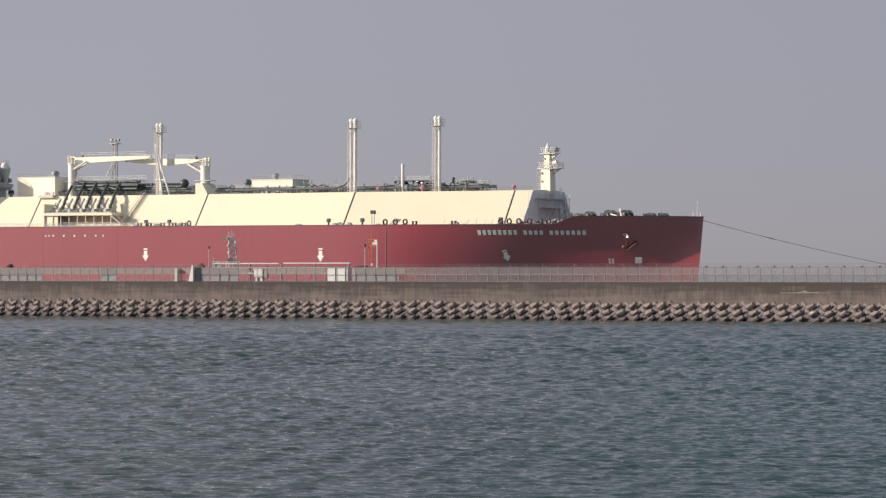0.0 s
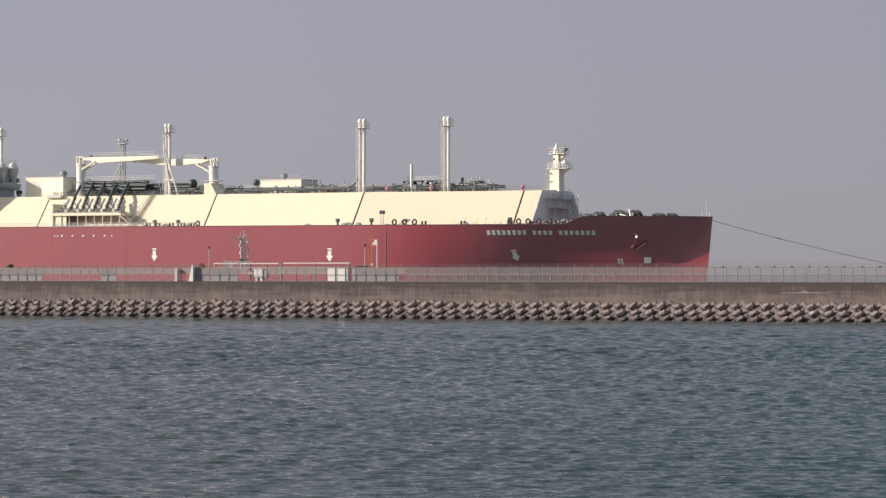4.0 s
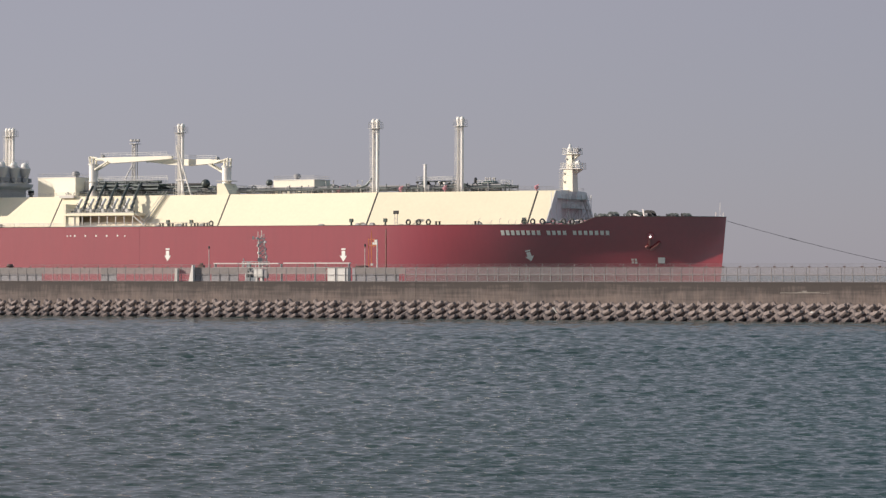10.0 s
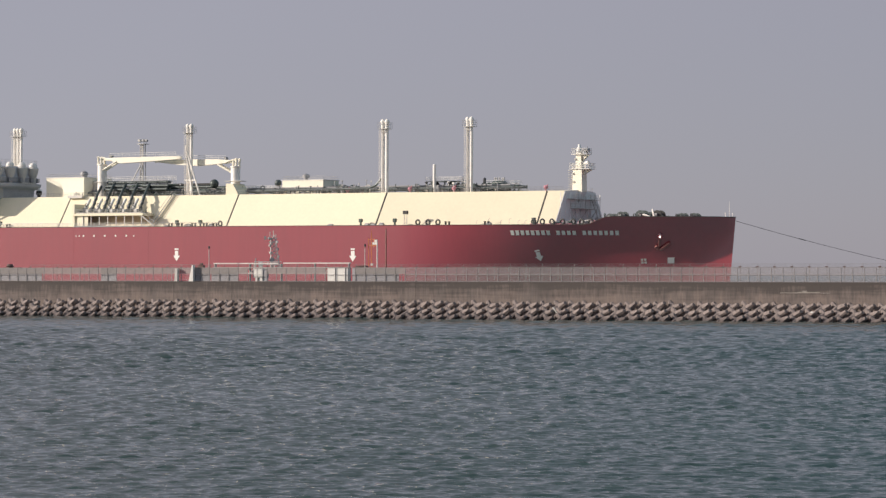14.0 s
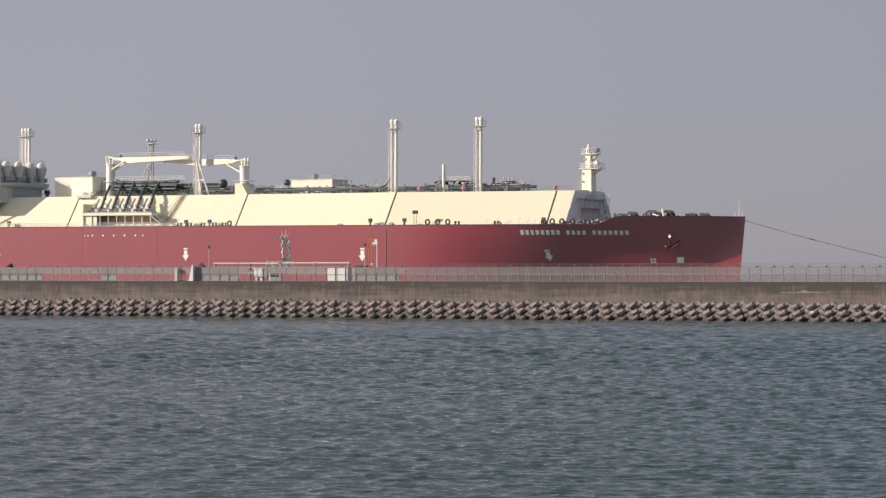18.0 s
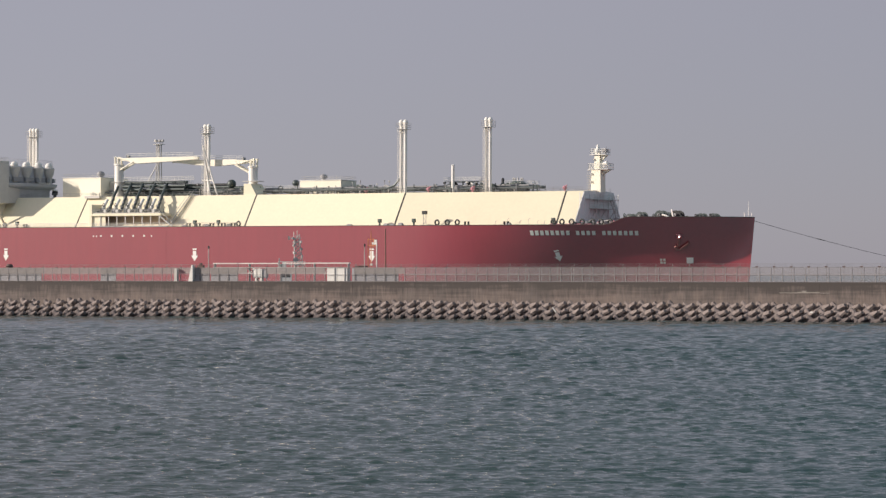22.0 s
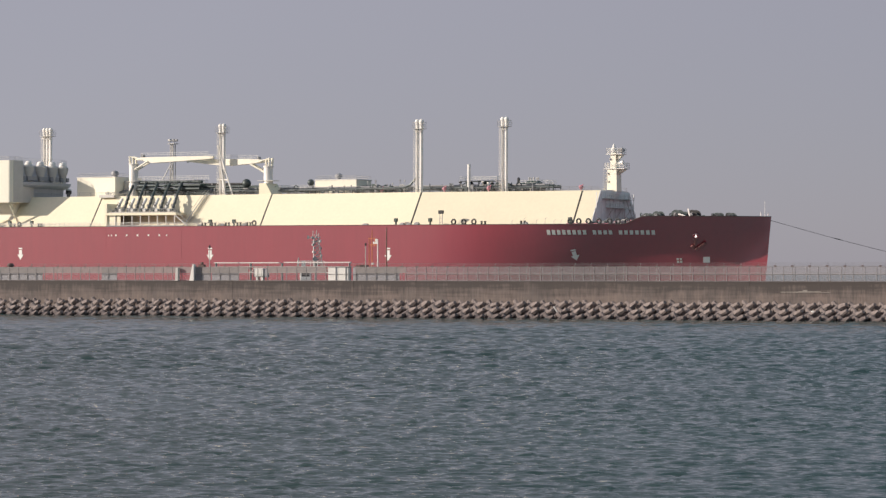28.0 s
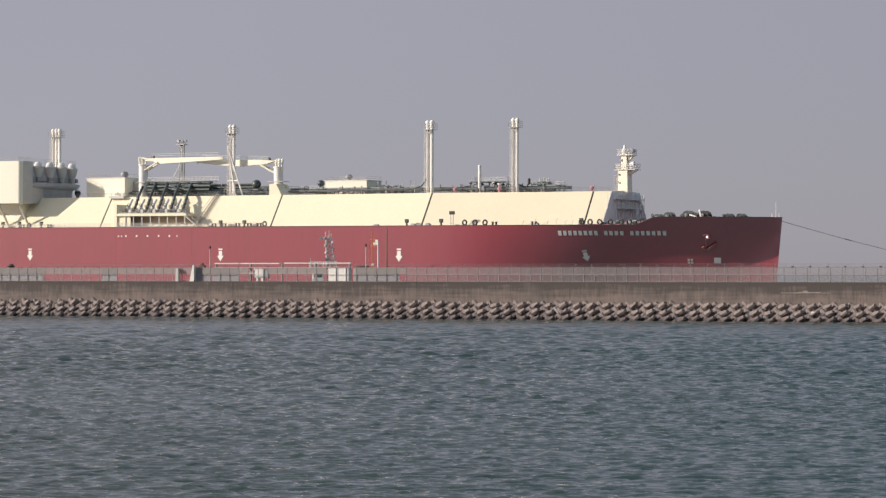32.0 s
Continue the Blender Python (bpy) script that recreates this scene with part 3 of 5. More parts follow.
def cabin(name, s0, s1, b0, b1, z0, z1, label):
    """A deck cabin: cream walls, flat roof with coaming, roof rail, a door and vents on the roof."""
    c = part(name, Shape().box(-s1, -s0, -b1, -b0, z0, z1), IVORY, ship, label, bevel=.06)
    part("roof", Shape().box(-s1 - .15, -s0 + .15, -b1 - .15, -b0 + .15, z1 - .02, z1 + .16), WHITE, c)
    railing("railing", [P(s0 + .2, b1 - .2, z1 + .1), P(s1 - .2, b1 - .2, z1 + .1), P(s1 - .2, b0 + .2, z1 + .1), P(s0 + .2, b0 + .2, z1 + .1), P(s0 + .2, b1 - .2, z1 + .1)], 1.05, PALE, c, 1.5, 2, .03)
    part("door", Shape().box(-s0 - .02, -s0 + .06, -(b0 + b1) / 2 - .45, -(b0 + b1) / 2 + .45, z0 + .2, z0 + 2.1), GREY, c)
    return c


house = cabin("machinery_house", 195.9, 209.6, -3, 10, 27, 32.7, "cream machinery house on the trunk")
part("vent_cowl", Shape().tube(P(199, 6, 32.7), P(199, 6, 33.6), .8, n=14).lathe(P(199, 6, 33.4), [(1.1, 0), (1.2, .5), (.9, 1.1), (.2, 1.4)], 14), GREY, house, "dark grey round vent cowl", smooth=True)
part("stores_box", Shape().box(-195.8, -190.6, -6, 3, 27, 31.8), PALE, ship, "grey equipment box", bevel=.05)
store = cabin("motor_house", 117.5, 130.8, -2, 6, 27, 31.0, "cream motor house on the trunk")
part("vent_cowl", Shape().lathe(P(125, 3, 31), [(.6, 0), (.6, .7), (1.0, .8), (1.0, 1.5), (.4, 1.9)], 14), GREY, store, "grey mushroom vent", smooth=True)
part("stores_box", Shape().box(-117.4, -112.5, -3, 4, 27, 29.4), PIPE, ship, "dark equipment box", bevel=.05)


def vent_mast(s, b, top, pipes, r, ladder=True, label="cream vent mast with paired riser pipes"):
    """Riser pipes side by side with a ladder cage, a head platform and rounded vent heads."""
    w = (pipes - 1) * r * 2.7
    sh = Shape()
    heads = []
    for i in range(pipes):
        q = P(s - w / 2 + i * r * 2.7, b, 27)
        sh.tube(q, q + Vector((0, 0, top - 29.0)), r, n=10)
        heads.append(q + Vector((0, 0, top - 29.1)))
    m = part("vent_mast", sh, CREAM_B, ship, label, smooth=True)
    for q in heads:
        part("vent_head", Shape().lathe(q, [(r * 1.02, 0), (r * 1.15, .5), (r * 1.4, 1.0), (r * 1.4, 1.35), (r * .9, 1.7), (.1, 1.85)], 12), CREAM_B, m, smooth=True)
    z = top - 2.9
    x0, x1 = -s - w / 2 - .85, -s + w / 2 + .85
    part("platform", Shape().box(x0, x1, -b - 1.3, -b + 1.3, z, z + .1), PALE, m)
    railing("railing", [Vector(p) for p in ((x0, -b - 1.3, z), (x1, -b - 1.3, z), (x1, -b + 1.3, z), (x0, -b + 1.3, z), (x0, -b - 1.3, z))], 1.7, PALE, m, .9, 3, .03)
    # collar with small relief valves under the platform
    col = Shape().box(x0 + .7, x1 - .7, -b - .65, -b + .65, z - .9, z - .7)
    for k in range(4):
        q = Vector((x0 + .7 + (x1 - x0 - 1.4) * k / 3, -b - .7, z - .8))
        col.tube(q, q + Vector((0, 0, .7)), .1, n=6)
    part("collar", col, CREAM_B, m)
    if ladder:
        lad = Shape()
        x = -s - w / 2 - r + .15
        for dx in (-.3, .3):
            lad.tube((x + dx, -b - .75, 27), (x + dx, -b - .75, z), .05, n=5)
        for k in range(int((z - 27) / .9)):
            lad.tube((x - .3, -b - .75, 27.5 + k * .9), (x + .3, -b - .75, 27.5 + k * .9), .045, n=4)
            lad.ring((x, -b - 1.0, 27.9 + k * .9), (0, 0, 1), .4, .03, 8, 4)
        part("ladder", lad, CREAM_B, m)
    return m


vent_mast(69.8, 10.6, 46.85, 2, .42)
vent_mast(94.2, 12.6, 46.75, 2, .47)
m3 = vent_mast(157.1, 12.7, 47.2, 2, .44, label="cream vent mast braced by long struts")
part("riser", Shape().tube(P(157.2, 12.9, 27), P(157.2, 12.9, 44.4), .2, n=8), CREAM_B, m3)
br = Shape()
for a, c in (((158.4, 13.0, 41.0), (155.5, 13.4, 27.0)), ((158.4, 13.0, 41.0), (153.1, 13.4, 27.0)), ((158.3, 13.0, 31.2), (154.6, 13.2, 31.2))):
    br.tube(P(*a), P(*c), .22, n=8)
part("brace", br, CREAM_B, m3)
vent_mast(228.4, 0, 48.5, 3, .44)
# lattice radar post on the far side of the manifold
rad = Shape()
for ds, db in ((-.6, -.6), (.6, -.6), (-.6, .6), (.6, .6)):
    rad.tube(P(190 + ds, -10 + db, 27), P(190 + ds * .8, -10 + db * .8, 43), .17, n=6)
for k in range(9):
    z = 28 + k * 1.7
    rad.path([P(189.4, -9.4, z), P(190.6, -9.4, z + .85), P(189.4, -9.4, z + 1.7)], .09, 5)
    rad.path([P(190.6, -9.4, z), P(190.6, -10.6, z + .85), P(190.6, -9.4, z + 1.7)], .09, 5)
rad.tube(P(190, -9, 37), P(195, -7, 27), .16, n=6)
lattice = part("lattice_post", rad, PALE, ship, "pale lattice post with lamp platform")
part("platform", Shape().box(-191.2, -188.6, 8.8, 11.2, 43, 43.15), PALE, lattice)
part("mast_rail", Shape().ring(P(190, -10, 43.9), (0, 0, 1), 1.25, .06, 12, 4), PALE, lattice)
for k in range(5):
    a = k * 1.257 + .4
    c = P(190, -10, 43.3) + Vector((math.cos(a) * 1.15, math.sin(a) * 1.15, 0))
    part("floodlight", Shape().tube(c - Vector((0, 0, .2)), c + Vector((0, 0, .6)), .06, n=5).box(c.x - .34, c.x + .34, c.y - .25, c.y + .25, c.z + .5, c.z + 1.15), (GREY, PALE)[k % 2], lattice, bevel=.04)


def deck_crane(s, b, z0, ztop, tip_s, tip_z, label, post_r=1.3, profile=((0, (.5, .3, .25)), (.14, (.8, .45, .5)), (.5, (.75, .55, .65)), (.92, (.6, .65, .7)), (1, (.4, .4, .4)))):
    """A hose crane: round post, slewing house with an A-frame, box boom stowed level."""
    c = part("crane_post", Shape().lathe(P(s, b, z0), [(post_r * 1.1, 0), (post_r, .6), (post_r, ztop - z0 - 1.6), (post_r * 1.15, ztop - z0 - 1.5), (post_r * 1.15, ztop - z0 - 1.2)], 16), CREAM_B, ship, label, smooth=True)
    d = 1 if tip_s < s else -1
    h = Shape()
    for db in (-.75, .75):
        h.tube(P(s + .7 * d, b + db, ztop - 1.3), P(s + .9 * d, b + db, ztop + .9), .3, n=6)
        h.tube(P(s - .7 * d, b + db, ztop - 3), P(s - 5.5 * d, b + db, ztop - .6), .26, n=6)
        h.tube(P(s + .9 * d, b + db, ztop + .9), P(s - 3.6 * d, b + db, ztop - .3), .16, n=6)
        h.tube(P(s - .5 * d, b + db, ztop - 3.0), P(s - .2 * d, b + db, ztop + .4), .28, n=6)
    part("crane_frame", h, IVORY, c)
    L = abs(s - tip_s)
    rings = []
    for k, (w, up, dn) in profile:
        x, z = s - .2 * d - d * k * L, ztop + .1 + (tip_z - ztop - .1) * k
        rings.append([P(x, b - w, z - dn), P(x, b + w, z - dn), P(x, b + w, z + up), P(x, b - w, z + up)])
    boom = part("crane_boom", Shape().loft(rings), IVORY, c, "cream box boom stowed level", bevel=.05)
    railing("railing", [P(s - 3 * d, b + .6, ztop + .7), P(s - d * L * .95, b + .5, tip_z + .6)], 1.0, WHITE, boom, 2.2, 2, .05)
    part("winch", Shape().tube(P(s - 3.2 * d, b - .5, ztop + 1.0), P(s - 3.2 * d, b + .5, ztop + 1.0), .45, n=12), GREY, c)
    part("hook_block", Shape().box(-tip_s - .2, -tip_s + .2, -b - .2, -b + .2, tip_z - .6, tip_z - .25), PALE, boom)
    wide = 1.6 if z0 < 28 else 2.6
    part("service_platform", Shape().box(-s - wide, -s + wide, -b - 1.5, -b + 1.5, z0 + 4.2 if z0 < 28 else z0 + 1.2, z0 + 4.3 if z0 < 28 else z0 + 1.35), PALE, c)
    return c


deck_crane(187.9, 12, 26.9, 37.5, 160.6, 37.6, "cream hose crane post beside the manifold", 1.3, ((0, (.5, .3, .25)), (.1, (.7, .4, .45)), (.25, (.8, .45, 1.25)), (.6, (.75, .45, .9)), (.96, (.6, .45, .45)), (1, (.4, .35, .3))))
deck_crane(143.4, 10.2, 29.6, 36.2, 170.4, 37.0, "cream hose crane post on a stepped pedestal", 1.3, ((0, (.5, .3, .25)), (.2, (.7, .6, .8)), (.45, (.65, .5, 1.35)), (.7, (.5, .4, 1.1)), (1, (.3, .1, .35))))
ped = Shape().loft([[P(139.9, b, 27.0), P(141.8, b, 30.1), P(144.0, b, 30.1), P(144.0, b, 27.0)] for b in (13.95, 8.2)])
part("crane_pedestal", ped, CREAM, ship, "cream stepped crane pedestal")

# cargo manifold on the side: platform, pipes, valves
man = part("manifold_platform", Shape().box(-189.6, -165.2, -23.2, -18, 21.3, 22.0).box(-190, -189, -23, -17, 18.2, 24.6), CREAM, ship, "cream manifold platform over the ship's side", bevel=.04)
for k in range(9):
    s = 166 + k * 2.9
    for b in (22.7, 19):
        part("support", Shape().tube(P(s, b, 18.2), P(s, b, 21.3), .14, n=6), CREAM_B, man)
for z, b in ((30.9, 11.6), (29.9, 12.4), (28.9, 12.9)):
    part("header_pipe", Shape().tube(P(164.5, b, z), P(186.2, b, z), .42, n=10), PIPE, man, smooth=True)
railing("railing", [P(186, 12.8, 31.2), P(161.5, 12.8, 31.2)], 1.3, WHITE, man, 1.3, 3, .055)
for k in range(6):
    part("rack_post", Shape().box(-165.15 - k * 3.7, -165.0 - k * 3.7, -12.5, -12.2, 27, 31.2), PIPE, man)
part("end_screen", Shape().box(-189.4, -184.6, -22.55, -22.35, 18.2, 21.3), CREAM, man, "cream screen plate", bevel=.03)
for k, (b, z, r) in enumerate(((1.5, 28.4, .55), (3.0, 29.4, .5), (4.6, 28.3, .6), (6.0, 29.6, .45), (7.3, 28.5, .5), (4.0, 30.4, .35))):
    part("pipe", Shape().tube(P(150 + k, b, z), P(177 - k * .6, b, z), r, n=10), (PIPE, GREEN, BLACK)[k % 3], ship, smooth=True)
    part("pipe_flange", Shape().tube(P(156 + 2 * k, b, z), P(156.4 + 2 * k, b, z), r * 1.4, n=12), GREY, ship)
railing("railing", [P(189, 23.1, 22.0), P(165.4, 23.1, 22.0)], 1.1, PALE, man, 1.4, 3, .04)
railing("handrail", [P(189, 23.1, 18.2), P(164, 23.1, 18.2)], 1.1, WHITE, man, 1.8, 3, .05)
part("drip_tray", Shape().box(-188.5, -166, -22.9, -19.5, 22.02, 22.25), PALE, man)
for i in range(5):
    s = 168.2 + i * 4.15
    a = part("loading_arm_pipe", Shape().path([P(s + 3.0, 12.0, 30.6), P(s + 1.2, 16.8, 27.2), P(s, 20.6, 22.9), P(s, 22.4, 22.7)], .38, 10), PIPE, man, "dark insulated cargo pipe sloping to the platform", smooth=True)
    part("flange", Shape().tube(P(s, 22.35, 22.7), P(s, 22.75, 22.7), .5, n=14), WHITE, a)
    for k, t in enumerate((.2, .5, .8)):
        q = P(s + 1.2, 16.8, 27.2).lerp(P(s, 20.6, 22.9), t)
        part("pipe_clamp", Shape().box(-.22, .22, -.55, .55, -.5, .5, Matrix.Translation(q)), GREY, a)
    v = part("valve", Shape().path([P(s + 1.9, 20.9, 23.2), P(s + 2.0, 20.3, 24.0), P(s + 2.3, 19.2, 25.1), P(s + 2.6, 18.0, 26.0)], .4, 12).tube(P(s + 1.95, 20.6, 23.6), P(s + 1.97, 20.5, 23.85), .62, n=14), WHITE, man, "white curved manifold valve", smooth=True)
    part("hand_wheel", Shape().ring(P(s + 1.2, 21.6, 24.4), (.3, 1, 0), .5, .08, 14, 5).tube(P(s + 1.2, 21.6, 24.4), P(s + 1.8, 21.0, 23.9), .08, n=5), BLACK, v)
    part("valve_actuator", Shape().box(-s - 3.4, -s - 2.6, -20.4, -19.4, 22.2, 23.5), GREY, v)
for i in range(46):
    s, h = 166 + rng.uniform(0, 23), rng.uniform(.4, 1.3)
    b = rng.uniform(20.4, 22.8)
    sh = Shape().box(-s - .3, -s + .3, -b - .25, -b + .25, 22.1, 22.1 + h) if i % 2 else Shape().tube(P(s, b, 22.1), P(s + rng.uniform(-.4, .4), b, 22.3 + h), .12, n=6)
    part("deck_box" if i % 2 else "valve_spindle", sh, (GREY, PIPE, PIPE, BLACK, PALE, GREEN)[i % 6], man)
for i in range(34):
    s, b = 165 + rng.uniform(0, 20), rng.uniform(10.5, 13.2)
    z = rng.uniform(27.3, 30.4)
    run = Shape().path([P(s, b, 27.0), P(s, b, z), P(min(s + rng.uniform(-5, 5), 186), b - .5, z + rng.uniform(-.3, .3))], rng.uniform(.12, .3), 6)
    part("branch_pipe", run, GREEN, man, "dark green branch pipe behind the manifold")
# stair from trunk to deck beside the manifold and the dark ladder shadows
st = Shape()
for ds in (0, 1.1):
    st.tube(P(160.5 + ds, 14.2, 27.4), P(163.6 + ds, 20.6, 18.3), .12, n=5)
    st.tube(P(160.5 + ds, 14.3, 28.4), P(163.6 + ds, 20.7, 19.3), .06, n=5)
for k in range(24):
    q = P(160.5, 14.2, 27.4).lerp(P(163.6, 20.6, 18.3), k / 23)
    st.box(-1.1, 0, -.2, .2, -.03, .03, Matrix.Translation(q))
part("stair", st, PALE, ship, "pale steel stair down the trunk side")
part("accommodation_ladder", Shape().path([P(166, 22.9, 21.4), P(161.5, 22.9, 18.3)], .2, 6).path([P(166, 22.9, 22.6), P(161.5, 22.9, 19.5)], .06, 5), PALE, ship)
fit2 = Shape()
fit2.box(-197.4, -192.2, -15.6, -12.6, 26.6, 27.4)
for i in range(8):
    q = P(193 + rng.uniform(0, 4), 14 + rng.uniform(-1.2, 1.2), 27.4)
    fit2.tube(q, q + Vector((rng.uniform(-.5, .5), 0, rng.uniform(.3, 1.2))), .12, n=5)
part("hose_rack", fit2, PALE, ship, "pale hose rack on the trunk edge")

# bridge: overhanging wing, curved wheelhouse front, struts
part("accommodation", Shape().box(-262, -226, -18.5, 2.6, 18.2, 36.5), IVORY, ship, "cream accommodation block under the bridge")
wing_plan = [(242, 24.1), (223.5, 24.1)] + [(223.5 - 1.0 * math.sin(a * math.pi / 12), 23.1 + 1.0 * math.cos(a * math.pi / 12)) for a in range(1, 6)] + [(222.5, 23.1), (222.5, 18.6), (242, 18.6)]
wing = part("bridge_wing", Shape().loft([[P(s, b, z) for s, b in wing_plan] for z in (25.3, 37.5)]), IVORY, ship, "cream enclosed bridge wing with a rounded corner overhanging the side", smooth=True)
# grey panel over the cream wing front; its shade is put into the colour
part("wing_shade_panel", Shape().box(-222.48, -222.42, -23.0, -18.65, 25.4, 37.45), PALE, wing, "forward face of the cream wing, coloured pale grey for its shade")
railing("railing", [P(242, 23.9, 37.5), P(223.5, 23.9, 37.5), P(222.7, 23.0, 37.5), P(222.7, 18.8, 37.5)], 1.1, PALE, wing, 1.5, 3, .035)
for s in (224.2, 231.6):
    part("strut", Shape().tube(P(s, 22.8, 25.3), P(s - 1.2, 19.6, 18.9), .34, n=8), CREAM, wing)
wh = Shape()
arc = [(223.3, 20.0), (222.0, 17.0), (220.9, 13), (220.1, 9), (220.0, 4), (220.4, .5), (221.8, -2.4), (224.5, -3.2)]


def arc_ring(z, grow):
    return [P(s - grow, b, z) for s, b in arc] + [P(234, -3.2, z), P(234, 20.0, z)]


wh.loft([arc_ring(27.2, -2.6), arc_ring(29.6, -2.4), arc_ring(30.2, -.4), arc_ring(30.6, .1), arc_ring(31.4, .3), arc_ring(31.6, -1.5), arc_ring(33.4, -1.5), arc_ring(33.8, -1.7), arc_ring(36.2, -1.7), arc_ring(36.4, -1.9)])
# cream wall given a grey base, so its shade sits in the colour
part("front_wall", Shape().box(-223.2, -222.9, -18.6, -13.2, 25.4, 31.0), PALE, wing, "cream wall under the bridge front, coloured pale grey for its shade", bevel=.04)
house2 = part("wheelhouse", wh, BRIDGE, ship, "grey rounded wheelhouse front in shade")
for (s, b) in ((222.4, 15.2), (221.0, 11.4), (220.3, 6.8), (220.4, 1.8)):
    pod = part("pod", Shape().lathe(P(s + .9, b, 31.5), [(.8, 0), (.95, 1.4), (1.5, 3.2), (1.7, 4.4), (1.3, 4.9)], 16), PALE, house2, "pale flared pod on the bridge front", smooth=True)
    part("pod_dome", Shape().lathe(P(s + .9, b, 36.2), [(1.0, 0), (1.12, .3), (1.1, .7), (.9, 1.1), (.5, 1.4), (.05, 1.5)], 16), WHITE, pod, "white round cap", smooth=True)
for a, c in zip(arc[:-1], arc[1:]):
    q, w = P(a[0] + .75, a[1], 32.5).lerp(P(c[0] + .75, c[1], 32.5), .5), (P(*a, 0) - P(*c, 0))
    m = Matrix.Translation(q) @ Matrix.Rotation(math.atan2(w.y, w.x), 4, "Z")
    part("window", Shape().box(-w.length * .38, w.length * .38, -.4, .4, -.55, .6, m), GREY, house2)
railing("railing", [P(s + 1.4, b, 36.4) for s, b in arc], 1.9, PALE, house2, 1.5, 3, .03)
cowl = part("vent_cowl", Shape().lathe(P(221.7, -1.6, 27), [(.5, 0), (.5, 1.2), (.9, 1.4), (.9, 2.3), (.4, 2.7)], 14), BLACK, ship, "black mushroom vent beside the bridge front", smooth=True)
part("cap", Shape().lathe(P(221.7, -1.6, 29.5), [(.95, 0), (.7, .35), (.1, .5)], 14), WHITE, cowl, "white painted cap", smooth=True)
for i in range(6):
    part("sign_bar", Shape().box(-219.55, -219.45, -8.6 + i * .9, -8.0 + i * .9, 31.2, 31.7), PALE, house2)

# foremast on the trunk's forward end
fm = Shape().loft([[P(44.5, 1.6, 27), P(41.7, 1.6, 27), P(41.7, -1.4, 27), P(44.5, -1.4, 27)], [P(44.4, 1.6, 32.7), P(41.8, 1.6, 32.7), P(41.8, -1.3, 32.7), P(44.4, -1.3, 32.7)], [P(43.9, 1.1, 32.9), P(42.2, 1.1, 32.9), P(42.2, -.8, 32.9), P(43.9, -.8, 32.9)], [P(43.8, 1.0, 37), P(42.3, 1.0, 37), P(42.3, -.7, 37), P(43.8, -.7, 37)]])
fmast = part("foremast", fm, IVORY, ship, "cream box foremast with two lamp platforms", bevel=.05)
part("mast_fairing", Shape().loft([[P(42.9, 1.2, 24.0), P(42.85, 1.2, 24.0), P(42.85, -1.0, 24.0), P(42.9, -1.0, 24.0)], [P(42.9, 1.4, 25.6), P(42.3, 1.4, 25.6), P(42.3, -1.2, 25.6), P(42.9, -1.2, 25.6)], [P(42.9, 1.6, 27.0), P(41.7, 1.6, 27.0), P(41.7, -1.4, 27.0), P(42.9, -1.4, 27.0)]]), FRONT, fmast)
for z, sa, sf, w in ((32.8, 45.3, 39.6, 1.9), (36.6, 44.9, 40.4, 1.5)):
    pl = part("platform", Shape().box(-sa, -sf, -w, w, z, z + .18), WHITE, fmast, bevel=.03)
    part("bracket", Shape().loft([[P(42.0, d, z - 1.5), P(sf + .2, d, z - .2), P(sf + .2, d, z), P(42.0, d, z)] for d in (.6, -.4)]), IVORY, pl)
    railing("railing", [P(sa - .1, w - .1, z + .18), P(sf + .1, w - .1, z + .18), P(sf + .1, -w + .1, z + .18), P(sa - .1, -w + .1, z + .18), P(sa - .1, w - .1, z + .18)], 1.4, WHITE, pl, 1.0, 3, .05)
part("mast_lamp", Shape().lathe(P(43.2, .2, 37), [(.75, 0), (.85, .7), (.65, 1.3), (.4, 1.6), (.3, 2.2), (.1, 2.4)], 12), WHITE, fmast, smooth=True)
part("radar_scanner", Shape().box(-41.9, -40.5, -.9, .7, 37.4, 38.1).tube(P(41.2, 0, 36.7), P(41.2, 0, 37.5), .2, n=8).tube(P(40.7, .5, 36.7), P(40.7, .5, 38.7), .07, n=5), GREY, fmast, "dark grey radar scanner")
part("horn", Shape().tube(P(41.4, .8, 33.4), P(41.4, .8, 34.2), .12, n=6).tube(P(41.6, .8, 34.3), P(40.2, .9, 34.5), .25, .6, n=10), WHITE, fmast)
for k, (s, b, z) in enumerate(((44.2, 1.5, 31.4), (44.3, 1.6, 29.4), (44.6, 1.2, 30.4), (41.5, .9, 35.6), (43.9, 1.0, 35.2))):
    part("signal_lamp", Shape().box(-s - .12, -s + .12, -b - .4, -b, z, z + .15).lathe(P(s, b + .3, z + .15), [(.15, 0), (.15, .3), (.06, .4)], 8), PALE, fmast)
lad = Shape()
for k in range(9):
    lad.ring(P(45.7, .6, 27.8 + k * .6), (0, 0, 1), .45, .05, 8, 4)
lad.tube(P(45.6, .3, 27), P(44.8, .3, 33), .05, n=4).tube(P(45.6, .9, 27), P(44.8, .9, 33), .05, n=4)
part("ladder", lad, PALE, fmast)
gal = part("gallery", Shape().box(-42.85, -40.6, -6, 6, 22.6, 22.75), PALE, ship, "pale gallery across the trunk front")
railing("railing", [P(42.7, 6, 22.75), P(40.7, 6, 22.75), P(40.7, -6, 22.75)], 1.1, PALE, gal, 1.3, 3, .035)
for b in (5.6, 0, -5.6):
    part("gallery_leg", Shape().tube(P(40.9, b, 18.2), P(40.9, b, 22.6), .12, n=5).tube(P(42.7, b, 20), P(40.9, b, 22.5), .09, n=5), PALE, gal)
